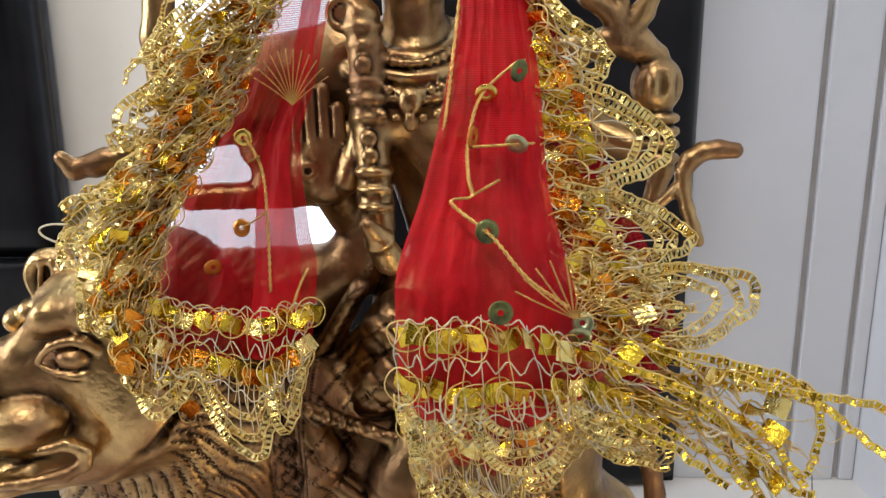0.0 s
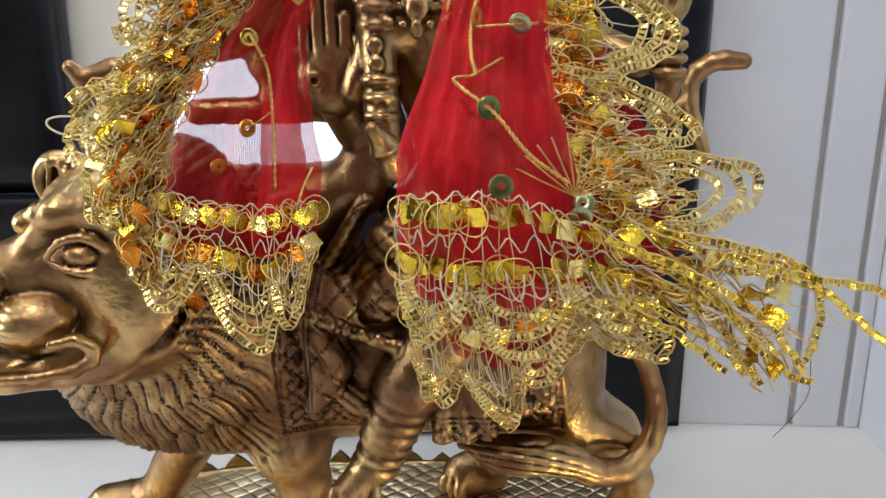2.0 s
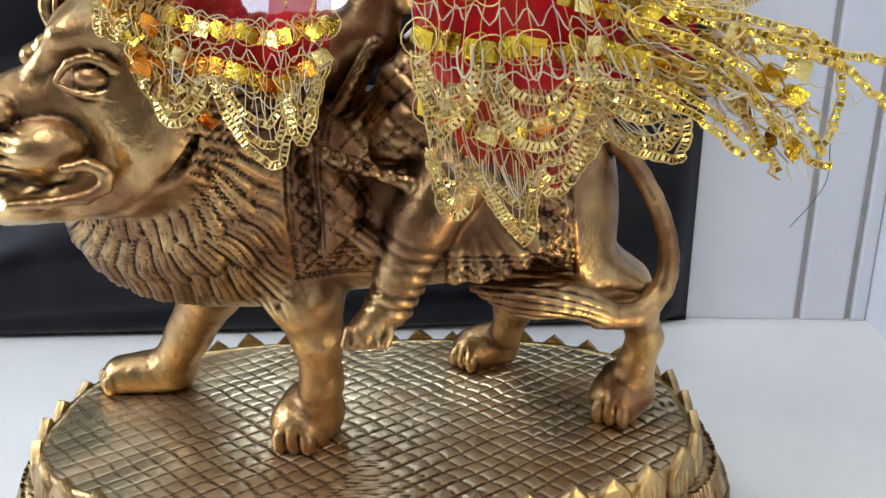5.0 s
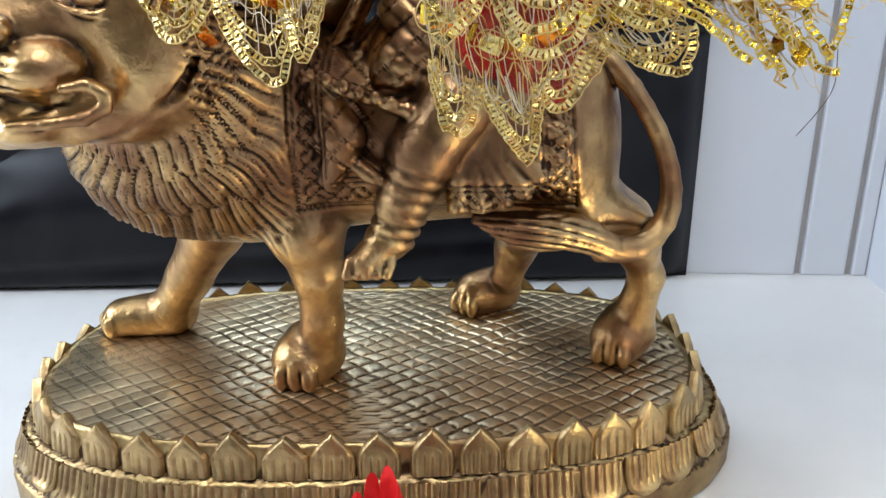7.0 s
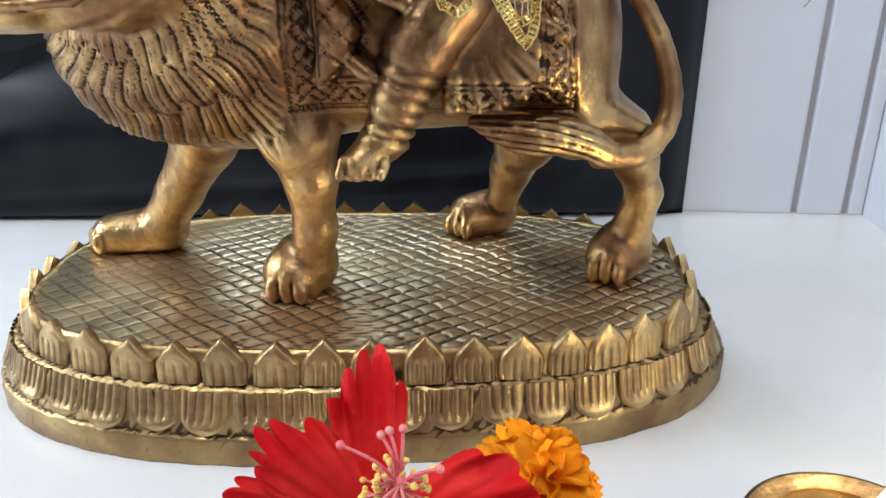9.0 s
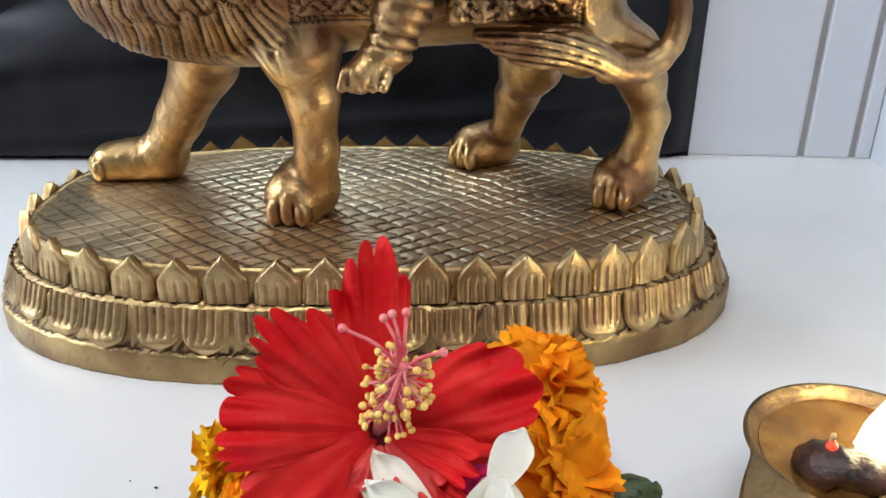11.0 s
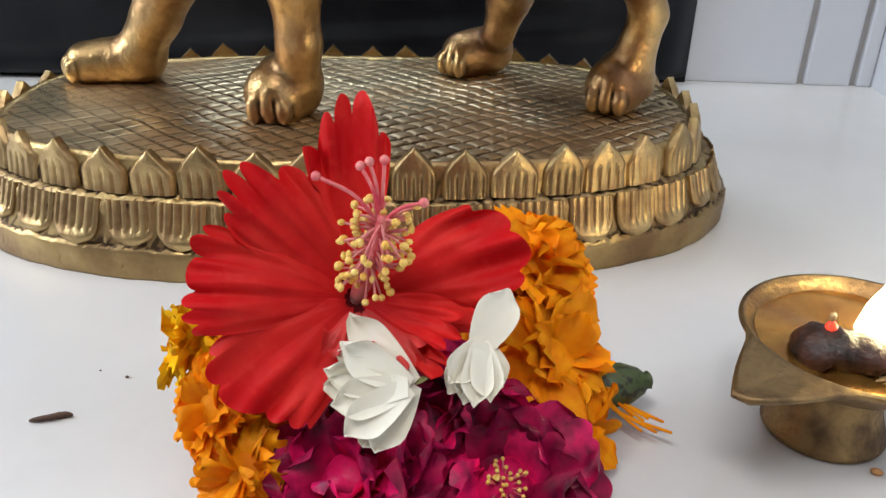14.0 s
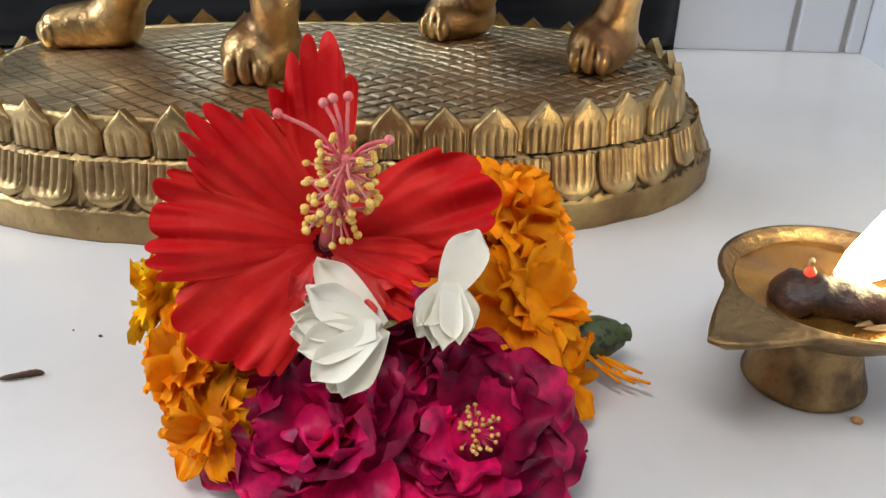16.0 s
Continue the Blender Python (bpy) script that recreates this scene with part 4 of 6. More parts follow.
    away = 1 - soft((0.016 - np.hypot(x + 0.014, (z - 0.155) * 0.7)) / 0.002)
    for c in (0.0030, 0.0045, 0.0145, 0.0165):
        cut -= flank * away * 0.0011 * np.exp(-((rim - c) / 0.0007) ** 2)
    along = np.where(z - 0.1405 < np.minimum(x + 0.064, 0.0565 - x), x, z)
    scroll = np.abs(rim - 0.0095 - 0.0032 * np.sin(along * 420)) < 0.0009
    leafs = np.abs(rim - 0.0095 + 0.003 * np.sin(along * 420 + 0.8)) < 0.0007
    cut -= flank * away * 0.0009 * (scroll | leafs) * (rim > 0.0055) * (rim < 0.0135)
    inner = flank * away * (rim > 0.0175)
    inner = inner * soft((-0.028 - x) / 0.002)
    cut -= inner * 0.0006 * (np.abs(np.sin((x + z) * 250)) < 0.2) + inner * 0.0006 * (np.abs(np.sin((x - z) * 250)) < 0.2)
    # hair strokes on the tuft, whisker cuts on the lip, folds on the lap cloth
    tuft = soft((0.356 - y) / 0.002) * soft((0.064 - x) / 0.004) * soft((x - 0.010) / 0.003) * soft((0.1465 - z) / 0.001) * soft((z - 0.118) / 0.002)
    cut -= tuft * 0.0010 * np.abs(np.sin((z + 0.12 * x + 6 * (x - 0.035) ** 2) * 900)) ** 3
    lip = np.exp(-(((x + 0.150) / 0.011) ** 2 + ((z - 0.206) / 0.010) ** 2)) * soft((0.312 - y) / 0.003)
    cut -= lip * 0.0011 * np.abs(np.sin((z - 0.9 * (x + 0.13) ** 2 * 8) * 720)) ** 6
    lap = soft((z - 0.196) / 0.002) * soft((0.244 - z) / 0.004) * soft((0.372 - y) / 0.003) * soft((x + 0.030) / 0.002) * soft((0.03 - x) / 0.004)
    cut -= lap * 0.0009 * np.abs(np.sin((x * 0.8 + z) * 300)) ** 5 + lap * 0.0006 * (np.abs(np.sin((x - 1.2 * z) * 260)) < 0.25)
    cut += 0.00013 * wob(x * 210, y * 210, z * 210) + 0.00014 * wob(x * 80, y * 80, z * 80, 3)
    verts = verts + n * cut[:, None]
    me.vertices.foreach_set("co", verts.astype(np.float32).ravel())
    # Patina on engraved parts; parts behind y 0.345 and above z 0.14 darkened too.
    browned = np.clip(mane + flank + lap + 0.7 * soft((0.345 - np.hypot(x * 0.3, y)) / -0.004) * soft((z - 0.14) / 0.004), 0, 1)
    browned = np.clip(browned * (0.85 + 0.3 * wob(x * 60, y * 60, z * 60, 7)), 0, 1)
    me.attributes.new("patina", "FLOAT", "POINT").data.foreach_set("value", browned.astype(np.float32))
    me.polygons.foreach_set("use_smooth", np.ones(len(me.polygons), dtype=bool))
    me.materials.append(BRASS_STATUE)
    me.update()
    ob = new("lion_rider_statue", me)
    return tagged(ob, "aged brass statue of a robed rider seated on a maned lion", "statue")


build_statue()


# ---- scarf with gold lace, draped over the statue ----
scarf = thing("scarf", "sheer red scarf with gold lace trim draped over the statue", "scarf")


def sheet(left, right, n=60, m=44, folds=5, depth=0.003, seed=0.0, sag=0.0):
    """A draped cloth between two edge curves, with soft folds that run down it."""
    a, b = spline(left, n), spline(right, n)
    v = np.linspace(0, 1, m)[None, :, None]
    P = a[:, None] * (1 - v) + b[:, None] * v
    u = np.linspace(0, 1, n)[:, None]
    w = v[..., 0]
    P[..., 1] += depth * np.sin(w * folds * 2 * np.pi + 2.5 * u + seed) * (0.5 + 0.5 * u) - sag * np.sin(np.pi * w)
    P[..., 1] += 0.0008 * wob(w * 30, u * 18, 0, seed)
    return P


def cloth(name, P, mat, label=""):
    s = Soup()
    du = np.linalg.norm(np.diff(P, axis=0), axis=2).mean() * P.shape[0]
    dv = np.linalg.norm(np.diff(P, axis=1), axis=2).mean() * P.shape[1]
    uu, vv = np.meshgrid(np.linspace(0, du * 100, P.shape[0]), np.linspace(0, dv * 100, P.shape[1]), indexing="ij")
    s.grid(P, uv=np.stack([uu, vv], -1))
    return part(name, s.mesh(name, mat, uv=True), scarf, label)


LC = ([(-0.0522, 0.345, 0.354), (-0.0599, 0.340, 0.3186), (-0.0719, 0.336, 0.2978), (-0.0847, 0.328, 0.2756), (-0.0882, 0.320, 0.2577), (-0.0920, 0.308, 0.228)],
      [(-0.0301, 0.345, 0.3538), (-0.0367, 0.342, 0.3222), (-0.0428, 0.338, 0.2995), (-0.0395, 0.330, 0.2713), (-0.0357, 0.322, 0.2574), (-0.0365, 0.312, 0.232)])
RC = ([(0.0135, 0.305, 0.3501), (0.0100, 0.285, 0.3206), (0.0044, 0.270, 0.2949), (-0.0014, 0.256, 0.2770), (-0.0022, 0.254, 0.2642), (-0.0015, 0.256, 0.236)],
      [(0.0322, 0.305, 0.3499), (0.0358, 0.290, 0.3202), (0.0377, 0.278, 0.2936), (0.0417, 0.268, 0.2771), (0.0444, 0.262, 0.2649), (0.0470, 0.262, 0.232)])
LP = sheet(*LC, folds=3, depth=0.0022, seed=0.6)
RP = sheet(*RC, folds=7, depth=0.0011, seed=2.0, sag=0.004)
SHEER = cloth("sheer_panel", LP, RED_SHEER, "sheer red organza that shows the brass behind it")
cloth("folded_strip", LP[:, 26:40] + np.array([0.0, -0.002, 0.0]), RED_DENSE)
FOLDED = cloth("folded_panel", RP, RED_DENSE, "folded red organza, nearly opaque")
cloth("under_layer", RP[:, 4:-4] + np.array([0.0, 0.004, 0.001]), RED_SHEER)
cloth("loose_panel", sheet([(0.036, 0.306, 0.345), (0.040, 0.300, 0.300), (0.046, 0.288, 0.255), (0.045, 0.29, 0.228)],
                          [(0.044, 0.306, 0.330), (0.056, 0.304, 0.300), (0.078, 0.292, 0.252), (0.074, 0.292, 0.226)], folds=2), RED_SHEER)
cloth("hanging_corner", sheet([(0.000, 0.268, 0.236), (0.004, 0.276, 0.222), (0.010, 0.282, 0.210)],
                            [(0.046, 0.272, 0.232), (0.044, 0.284, 0.212), (0.040, 0.290, 0.196)], folds=3), RED_SHEER)

# shared small pieces
def foil_mesh(name, mat):
    s = Soup()
    x = np.linspace(-0.0034, 0.0034, 5)
    z = np.linspace(-0.0027, 0.0027, 3)
    X, Z = np.meshgrid(x, z, indexing="ij")
    s.grid(np.stack([X, -0.0007 * np.cos(X / 0.0030 * 1.5) - 0.0002 * np.sin(Z * 900), Z], -1))
    s.grid(np.stack([X, -0.0007 * np.cos(X / 0.0030 * 1.5) + 0.00015, Z], -1)[::-1])
    return s.mesh(name, mat)


def ring_mesh(name, R, r, mat):
    s = Soup()
    t = np.arange(18) * 2 * np.pi / 18
    s.tube(np.stack([R * np.cos(t), 0.0004 * np.sin(3 * t), R * np.sin(t)], -1), r, 4, closed=True)
    return s.mesh(name, mat)


FOILS = [foil_mesh("foil_piece", FOIL), foil_mesh("foil_piece", FOIL_ORANGE), foil_mesh("foil_piece", CORD_FOIL)]
RINGS = [ring_mesh("thread_ring", 0.0049, 0.00022, THREAD), ring_mesh("thread_ring", 0.0044, 0.00022, THREAD_GOLD)]


class Lace:
    """A band of lace between an inner and an outer curve; its pieces are laid out along (u) and across (v) it."""

    def __init__(self, inner, outer, seed, crumple=0.0025, bulge=0.005):
        self.a, self.b = spline(inner, 240), spline(outer, 240)
        self.seed, self.crumple, self.bulge = seed, crumple, bulge
        self.length = np.linalg.norm(np.diff(0.5 * (self.a + self.b), axis=0), axis=1).sum()
        self.width = np.linalg.norm(self.a - self.b, axis=1).mean()

    def at(self, u, v):
        u, v = np.atleast_1d(u).astype(float), np.atleast_1d(v).astype(float)
        i = np.clip(u, 0, 1) * 238.999
        k = i.astype(int)
        f = (i - k)[:, None]
        a = self.a[k] * (1 - f) + self.a[k + 1] * f
        b = self.b[k] * (1 - f) + self.b[k + 1] * f
        p = a + (b - a) * v[:, None]
        w = self.crumple
        s = self.seed
        p[:, 1] += -self.bulge * np.sin(np.pi * np.clip(v, 0, 1)) + w * wob(u * self.length * 260, v * 4, 0, s)
        p[:, 0] += 0.5 * w * wob(u * self.length * 190, v * 5, 0, s + 3)
        p[:, 2] += 0.5 * w * wob(u * self.length * 210, v * 5, 0, s + 5)
        return p

    def frame_at(self, u, v):
        p = self.at(u, v)[0]
        t = self.at(u + 0.01, v)[0] - self.at(u - 0.01, v)[0]
        t /= np.linalg.norm(t) + 1e-9
        d = self.at(u, v + 0.02)[0] - self.at(u, v - 0.02)[0]
        nrm = np.cross(t, d)
        nrm /= np.linalg.norm(nrm) + 1e-9
        if nrm[1] > 0:
            nrm = -nrm
        z = np.cross(t, -nrm)
        m = Matrix.Identity(4)
        for r in range(3):
            m[r][0], m[r][1], m[r][2], m[r][3] = t[r], -nrm[r], z[r], p[r]
        return m

    def cord(self, s, path, half=0.0010, step=0.0017):
        """Two threads with small foil rungs between them."""
        q = self.at(path[:, 0], path[:, 1])
        seg = np.concatenate([[0], np.cumsum(np.linalg.norm(np.diff(q, axis=0), axis=1))])
        n = max(6, int(seg[-1] / step))
        c = np.stack([np.interp(np.linspace(0, seg[-1], n), seg, q[:, i]) for i in range(3)], -1)
        t = np.gradient(c, axis=0)
        t /= np.linalg.norm(t, axis=1, keepdims=True) + 1e-9
        side = np.cross(t, np.array([0.0, 1.0, 0.0]))
        side /= np.linalg.norm(side, axis=1, keepdims=True) + 1e-9
        wig = 0.00022 * np.sin(np.arange(n) * 2.4)[:, None]
        s.tube(c + side * (half + wig), 0.00030, 4, 0)
        s.tube(c - side * (half - wig), 0.00030, 4, 0)
        tip = np.array([0.0, -0.00035, 0.0])
        for i in range(n - 1):
            a, b = c[i] * 0.9 + c[i + 1] * 0.1, c[i] * 0.25 + c[i + 1] * 0.75
            tw = random.uniform(-0.0006, 0.0006)
            off = np.array([0, tw, 0])
            s.add([tuple(a + side[i] * half + off), tuple(a - side[i] * half - off), tuple(b - side[i] * half - off + tip), tuple(b + side[i] * half + off + tip)],
                  [(0, 1, 2, 3)], 1)

    def build(self, name, scallops, foil_rows=(0.14, 0.40), amber=0.2, nest=3, net=0.0022, top=0.50, deep=1.0, loops=6, pitch=0.0056, tilt=38):
        rows = max(2, int(self.length / pitch))
        for v in foil_rows:
            for k in range(rows):
                u = (k + 0.5 + random.uniform(-0.12, 0.12)) / rows
                m = self.frame_at(u, v + random.uniform(-0.02, 0.02))
                kind = FOILS[1] if random.random() < amber else (FOILS[2] if random.random() < 0.25 else FOILS[0])
                part("foil_piece", kind, scarf, m=m @ pose(0, 0, 0, random.uniform(-tilt, tilt), random.uniform(-0.3, 0.3) * tilt, random.uniform(-0.8, 0.8) * tilt))
                if random.random() < 0.85:
                    part("thread_ring", RINGS[k % 2], scarf, m=m @ pose(0, -0.0012, 0, random.uniform(-14, 14), 0, random.uniform(-14, 14)))
        s = Soup()
        # net threads across the band
        count = int(self.length / net)
        for k in range(count):
            u0 = (k + random.uniform(-0.3, 0.3)) / count
            v = np.linspace(0.0, top + random.uniform(-0.05, 0.1), 9)
            u = u0 + 0.006 * np.sin(v * 16 + k)
            p = self.at(u, v)
            p[:, 1] -= 0.0012 + 0.0006 * np.sin(v * 30 + k)
            s.tube(p, 0.00017, 3, 0 if k % 3 else 2)
        # wavy threads along the band
        for j, v0 in enumerate((0.02, 0.10, 0.27, 0.46, top)):
            u = np.linspace(0, 1, int(self.length / 0.0012))
            amp = 0.05 if j not in (0, 4) else 0.025
            p = self.at(u, v0 + amp * np.sin(u * self.length / 0.0065 * 2 * np.pi + j * 2.0))
            p[:, 1] -= 0.0009
            s.tube(p, 0.00024, 4, 0 if j % 2 else 2)
        # hanging clear loops
        for k in range(loops):
            u0 = random.uniform(0.08, 0.92)
            t = np.linspace(0, np.pi, 12)
            w, h = 0.0017 / self.length, random.uniform(0.10, 0.24)
            p = self.at(u0 + w * np.cos(t), top * 0.75 + h * np.sin(t) ** 0.8)
            p[:, 1] -= 0.0022
            s.tube(p, 0.00028, 5, 2)
        stuff(part(name + "_net", s.mesh(name + "_net", [THREAD, CORD_FOIL, THREAD_WHITE]), scarf, "pale gold threads and clear loops of the lace net"))
        # scalloped edge cords
        for k in range(scallops):
            e = Soup()
            f = np.linspace(0, 1, 40)
            for j in range(nest):
                g = 0.07 * j
                u = (k + g + (1 - 2 * g) * f + 0.10 * np.sin(f * 2 * np.pi) * (0.5 - random.random())) / scallops
                v = top - 0.06 + (deep - top + 0.06 - 0.135 * j) * np.abs(np.sin(np.pi * f)) ** 0.62
                self.cord(e, np.stack([u, v], -1), 0.0013 - 0.0001 * j)
            # fine spokes inside the scallop
            for q in range(7):
                ff = 0.14 + 0.72 * q / 6
                v1 = top - 0.05 + (deep - top - 0.10) * abs(math.sin(math.pi * ff)) ** 0.62
                v = np.linspace(top * 0.85, v1, 6)
                e.tube(self.at(np.full(6, (k + ff) / scallops) + 0.002 * np.sin(v * 20), v), 0.00018, 3, 2)
            part("scallop", e.mesh("scallop", [THREAD, CORD_FOIL, THREAD_WHITE]), scarf)


random.seed(11)
L1_IN = [(-0.0420, 0.340, 0.3501), (-0.0540, 0.336, 0.3336), (-0.0600, 0.331, 0.3157), (-0.0700, 0.322, 0.2970), (-0.0810, 0.312, 0.2751), (-0.0878, 0.308, 0.2534), (-0.0880, 0.306, 0.240)]
L1_OUT = [(-0.0754, 0.330, 0.3496), (-0.0935, 0.315, 0.3181), (-0.0955, 0.308, 0.2958), (-0.1099, 0.302, 0.2790), (-0.1112, 0.300, 0.2594), (-0.0991, 0.298, 0.2376), (-0.0849, 0.294, 0.2200)]
Lace(L1_IN, L1_OUT, 1.0, 0.0035, 0.008).build("outer_lace", 6, (0.1, 0.26, 0.42, 0.58), 0.4, 3, 0.0014, 0.55, loops=3, pitch=0.0045)
L1B_OUT = [(x + 0.014, y + 0.004, z - 0.006) for x, y, z in L1_OUT]
Lace(L1_IN, L1B_OUT, 4.0, 0.0045, 0.003).build("inner_lace", 7, (0.2, 0.45, 0.7, 0.9), 0.6, 2, 0.0014, 0.6, loops=0, pitch=0.0045)
Lace([(-0.0912, 0.306, 0.2572), (-0.0759, 0.306, 0.2515), (-0.0601, 0.308, 0.2490), (-0.0455, 0.310, 0.2492), (-0.0338, 0.313, 0.2506)],
     [(-0.0940, 0.297, 0.2260), (-0.0832, 0.292, 0.2175), (-0.0640, 0.291, 0.2130), (-0.0470, 0.290, 0.2020), (-0.0420, 0.296, 0.2110), (-0.0372, 0.303, 0.2225)],
     2.0, 0.0016, 0.003).build("hem_lace", 3, (0.12, 0.42), 0.3, 3, 0.0045, 0.55, loops=3, tilt=12, pitch=0.0050)
Lace([(0.0307, 0.306, 0.3500), (0.0345, 0.296, 0.3278), (0.0366, 0.286, 0.3049), (0.0393, 0.276, 0.2830), (0.0443, 0.268, 0.2662), (0.0511, 0.265, 0.2545)],
     [(0.0433, 0.298, 0.3400), (0.0600, 0.296, 0.3240), (0.0747, 0.294, 0.3020), (0.0780, 0.292, 0.2800), (0.0960, 0.288, 0.2700), (0.0990, 0.275, 0.2480)],
     3.0, 0.0022, 0.003).build("side_lace", 4, (0.06, 0.18, 0.30), 0.5, 3, 0.0020, 0.42, loops=6, pitch=0.0048)
Lace([(-0.0020, 0.251, 0.2648), (0.0123, 0.249, 0.2656), (0.0263, 0.250, 0.2654), (0.0411, 0.256, 0.2589), (0.0566, 0.261, 0.2525)],
     [(-0.0010, 0.258, 0.2250), (0.0055, 0.260, 0.2200), (0.0226, 0.261, 0.2160), (0.0429, 0.263, 0.2190), (0.0567, 0.265, 0.2240), (0.0748, 0.268, 0.2201)],
     5.0, 0.0018, 0.003).build("front_hem_lace", 3, (0.12, 0.44), 0.05, 3, 0.0042, 0.58, loops=7, tilt=13, pitch=0.0050)
Lace([(-0.0010, 0.262, 0.2400), (0.0097, 0.264, 0.2380), (0.0272, 0.268, 0.2350), (0.0400, 0.272, 0.2330), (0.0600, 0.270, 0.2360)],
     [(-0.0004, 0.286, 0.1950), (0.0077, 0.288, 0.1880), (0.0268, 0.290, 0.1790), (0.0357, 0.291, 0.1850), (0.0500, 0.285, 0.2100), (0.0674, 0.280, 0.2090), (0.0800, 0.270, 0.2150)],
     6.0, 0.0025, 0.002).build("under_lace", 4, (0.30,), 0.1, 3, 0.0016, 0.62, loops=4)
# crumpled cords bunched in the outer lace and at the side
def bunch(name, lace, count, u_span, v_span):
    e = Soup()
    for k in range(count):
        u0, v0 = random.uniform(*u_span), random.uniform(*v_span)
        f = np.linspace(0, 1, 30)
        u = u0 + random.uniform(-0.16, 0.16) * f + 0.02 * np.sin(7 * f + k)
        v = v0 + random.uniform(-0.5, 0.5) * f + 0.10 * np.sin(8 * f + 2 * k)
        lace.cord(e, np.stack([np.clip(u, 0, 1), np.clip(v, 0, 1.02)], -1), random.uniform(0.0006, 0.0010), 0.0015)
    stuff(part(name, e.mesh(name, [THREAD, CORD_FOIL, THREAD_WHITE]), scarf, "crumpled gold cord bunched in folds"))


for depth in (-0.002, 0.003):
    bunch("crumpled_cord", Lace(L1_IN, [(x, y + depth, z) for x, y, z in L1_OUT], 8.0 + depth, 0.004, 0.008), 26, (0.05, 0.98), (0.1, 0.9))
bunch("crumpled_cord", Lace([(0.0366, 0.284, 0.3049), (0.0393, 0.274, 0.2830), (0.0443, 0.266, 0.2662), (0.0511, 0.263, 0.2545)],
                            [(0.0600, 0.292, 0.3000), (0.0660, 0.288, 0.2780), (0.0800, 0.282, 0.2640), (0.0850, 0.270, 0.2480)], 9.0, 0.003, 0.004), 20, (0.1, 0.95), (0.1, 0.8))
# frayed corner that streams out sideways
fray = Lace([(0.0500, 0.262, 0.2580), (0.0780, 0.262, 0.2545), (0.0960, 0.261, 0.2470), (0.1090, 0.260, 0.2400)],
            [(0.0560, 0.265, 0.2330), (0.0760, 0.264, 0.2250), (0.0900, 0.263, 0.2150), (0.1010, 0.262, 0.2090)], 7.0, 0.0030, 0.004)
rows = 6
for v in (0.15, 0.45, 0.75):
    for k in range(rows):
        m = fray.frame_at((k + random.random()) / rows * (0.75 + 0.2 * v), v + random.uniform(-0.08, 0.08))
        part("foil_piece", FOILS[random.choice((0, 0, 0, 2))], scarf, m=m @ pose(0, 0, 0, random.uniform(-45, 45), random.uniform(5, 50), random.uniform(-40, 40)))
s = Soup()
for k in range(46):
    v0, v1 = random.random(), random.random()
    u1 = random.uniform(0.35, 1.0)
    u = np.linspace(random.uniform(0, 0.3), u1, 16)
    v = v0 + (v1 - v0) * np.linspace(0, 1, 16) + 0.05 * np.sin(np.linspace(0, 9, 16) + k)
    p = fray.at(u, v)
    p[:, 1] += random.uniform(-0.004, 0.003)
    p[:, 2] += random.uniform(-0.004, 0.002) * np.linspace(0, 1, 16) ** 2
    s.tube(p, random.choice((0.00015, 0.0002, 0.00032)), 4, random.choice((0, 2, 3, 3)))
for k in range(8):
    a = fray.at(random.uniform(0.5, 1), random.random())[0]
    d = np.array([random.uniform(0.006, 0.018), random.uniform(-0.003, 0.003), random.uniform(-0.016, 0.004)])
    f = np.linspace(0, 1, 9)[:, None]
    s.tube(a + d * f + np.array([0, 0, 1]) * 0.003 * np.sin(f * 5 + k), 0.00011, 3, 0)
stuff(part("frayed_thread", s.mesh("frayed_thread", [THREAD, CORD_FOIL, THREAD_WHITE, THREAD_GOLD]), scarf, "loose frayed gold threads"))
for pts in ([(0.0561, 0.263, 0.2488), (0.0903, 0.260, 0.2450), (0.1080, 0.259, 0.2409), (0.1170, 0.259, 0.2340), (0.1290, 0.260, 0.2249)],
            [(0.0563, 0.261, 0.2441), (0.0810, 0.259, 0.2320), (0.0964, 0.260, 0.2125)],
            [(0.0600, 0.258, 0.2500), (0.0790, 0.256, 0.2400), (0.0930, 0.257, 0.2250), (0.1000, 0.258, 0.2160)],
            [(0.0520, 0.257, 0.2540), (0.0740, 0.255, 0.2455), (0.0940, 0.256, 0.2330), (0.1060, 0.257, 0.2180)],
            [(0.0480, 0.260, 0.2420), (0.0680, 0.258, 0.2340), (0.0850, 0.259, 0.2230), (0.0920, 0.260, 0.2150)],
            [(0.0640, 0.260, 0.2560), (0.0820, 0.258, 0.2530), (0.0980, 0.258, 0.2490), (0.1080, 0.259, 0.2430)],
            [(0.0560, 0.258, 0.2360), (0.0720, 0.257, 0.2280), (0.0860, 0.258, 0.2170)],
            [(0.0563, 0.260, 0.2461), (0.0885, 0.258, 0.2322), (0.1030, 0.259, 0.2165), (0.1099, 0.260, 0.2145)],
            [(0.0865, 0.262, 0.2491), (0.1017, 0.258, 0.2463), (0.1082, 0.258, 0.2393), (0.1085, 0.259, 0.2260), (0.1060, 0.260, 0.2190)],
            [(0.0700, 0.259, 0.2530), (0.0900, 0.257, 0.2480), (0.1040, 0.257, 0.2445), (0.1150, 0.257, 0.2430), (0.1300, 0.258, 0.2390)]):
    e = Soup()
    ln = Lace(pts, [(x, y, z - 0.004) for x, y, z in pts], len(pts), 0.0012, 0.0)
    ln.cord(e, np.stack([np.linspace(0, 1, 60), np.full(60, 0.5)], -1), 0.0009)
    part("loose_cord", e.mesh("loose_cord", [THREAD, FOIL]), scarf)
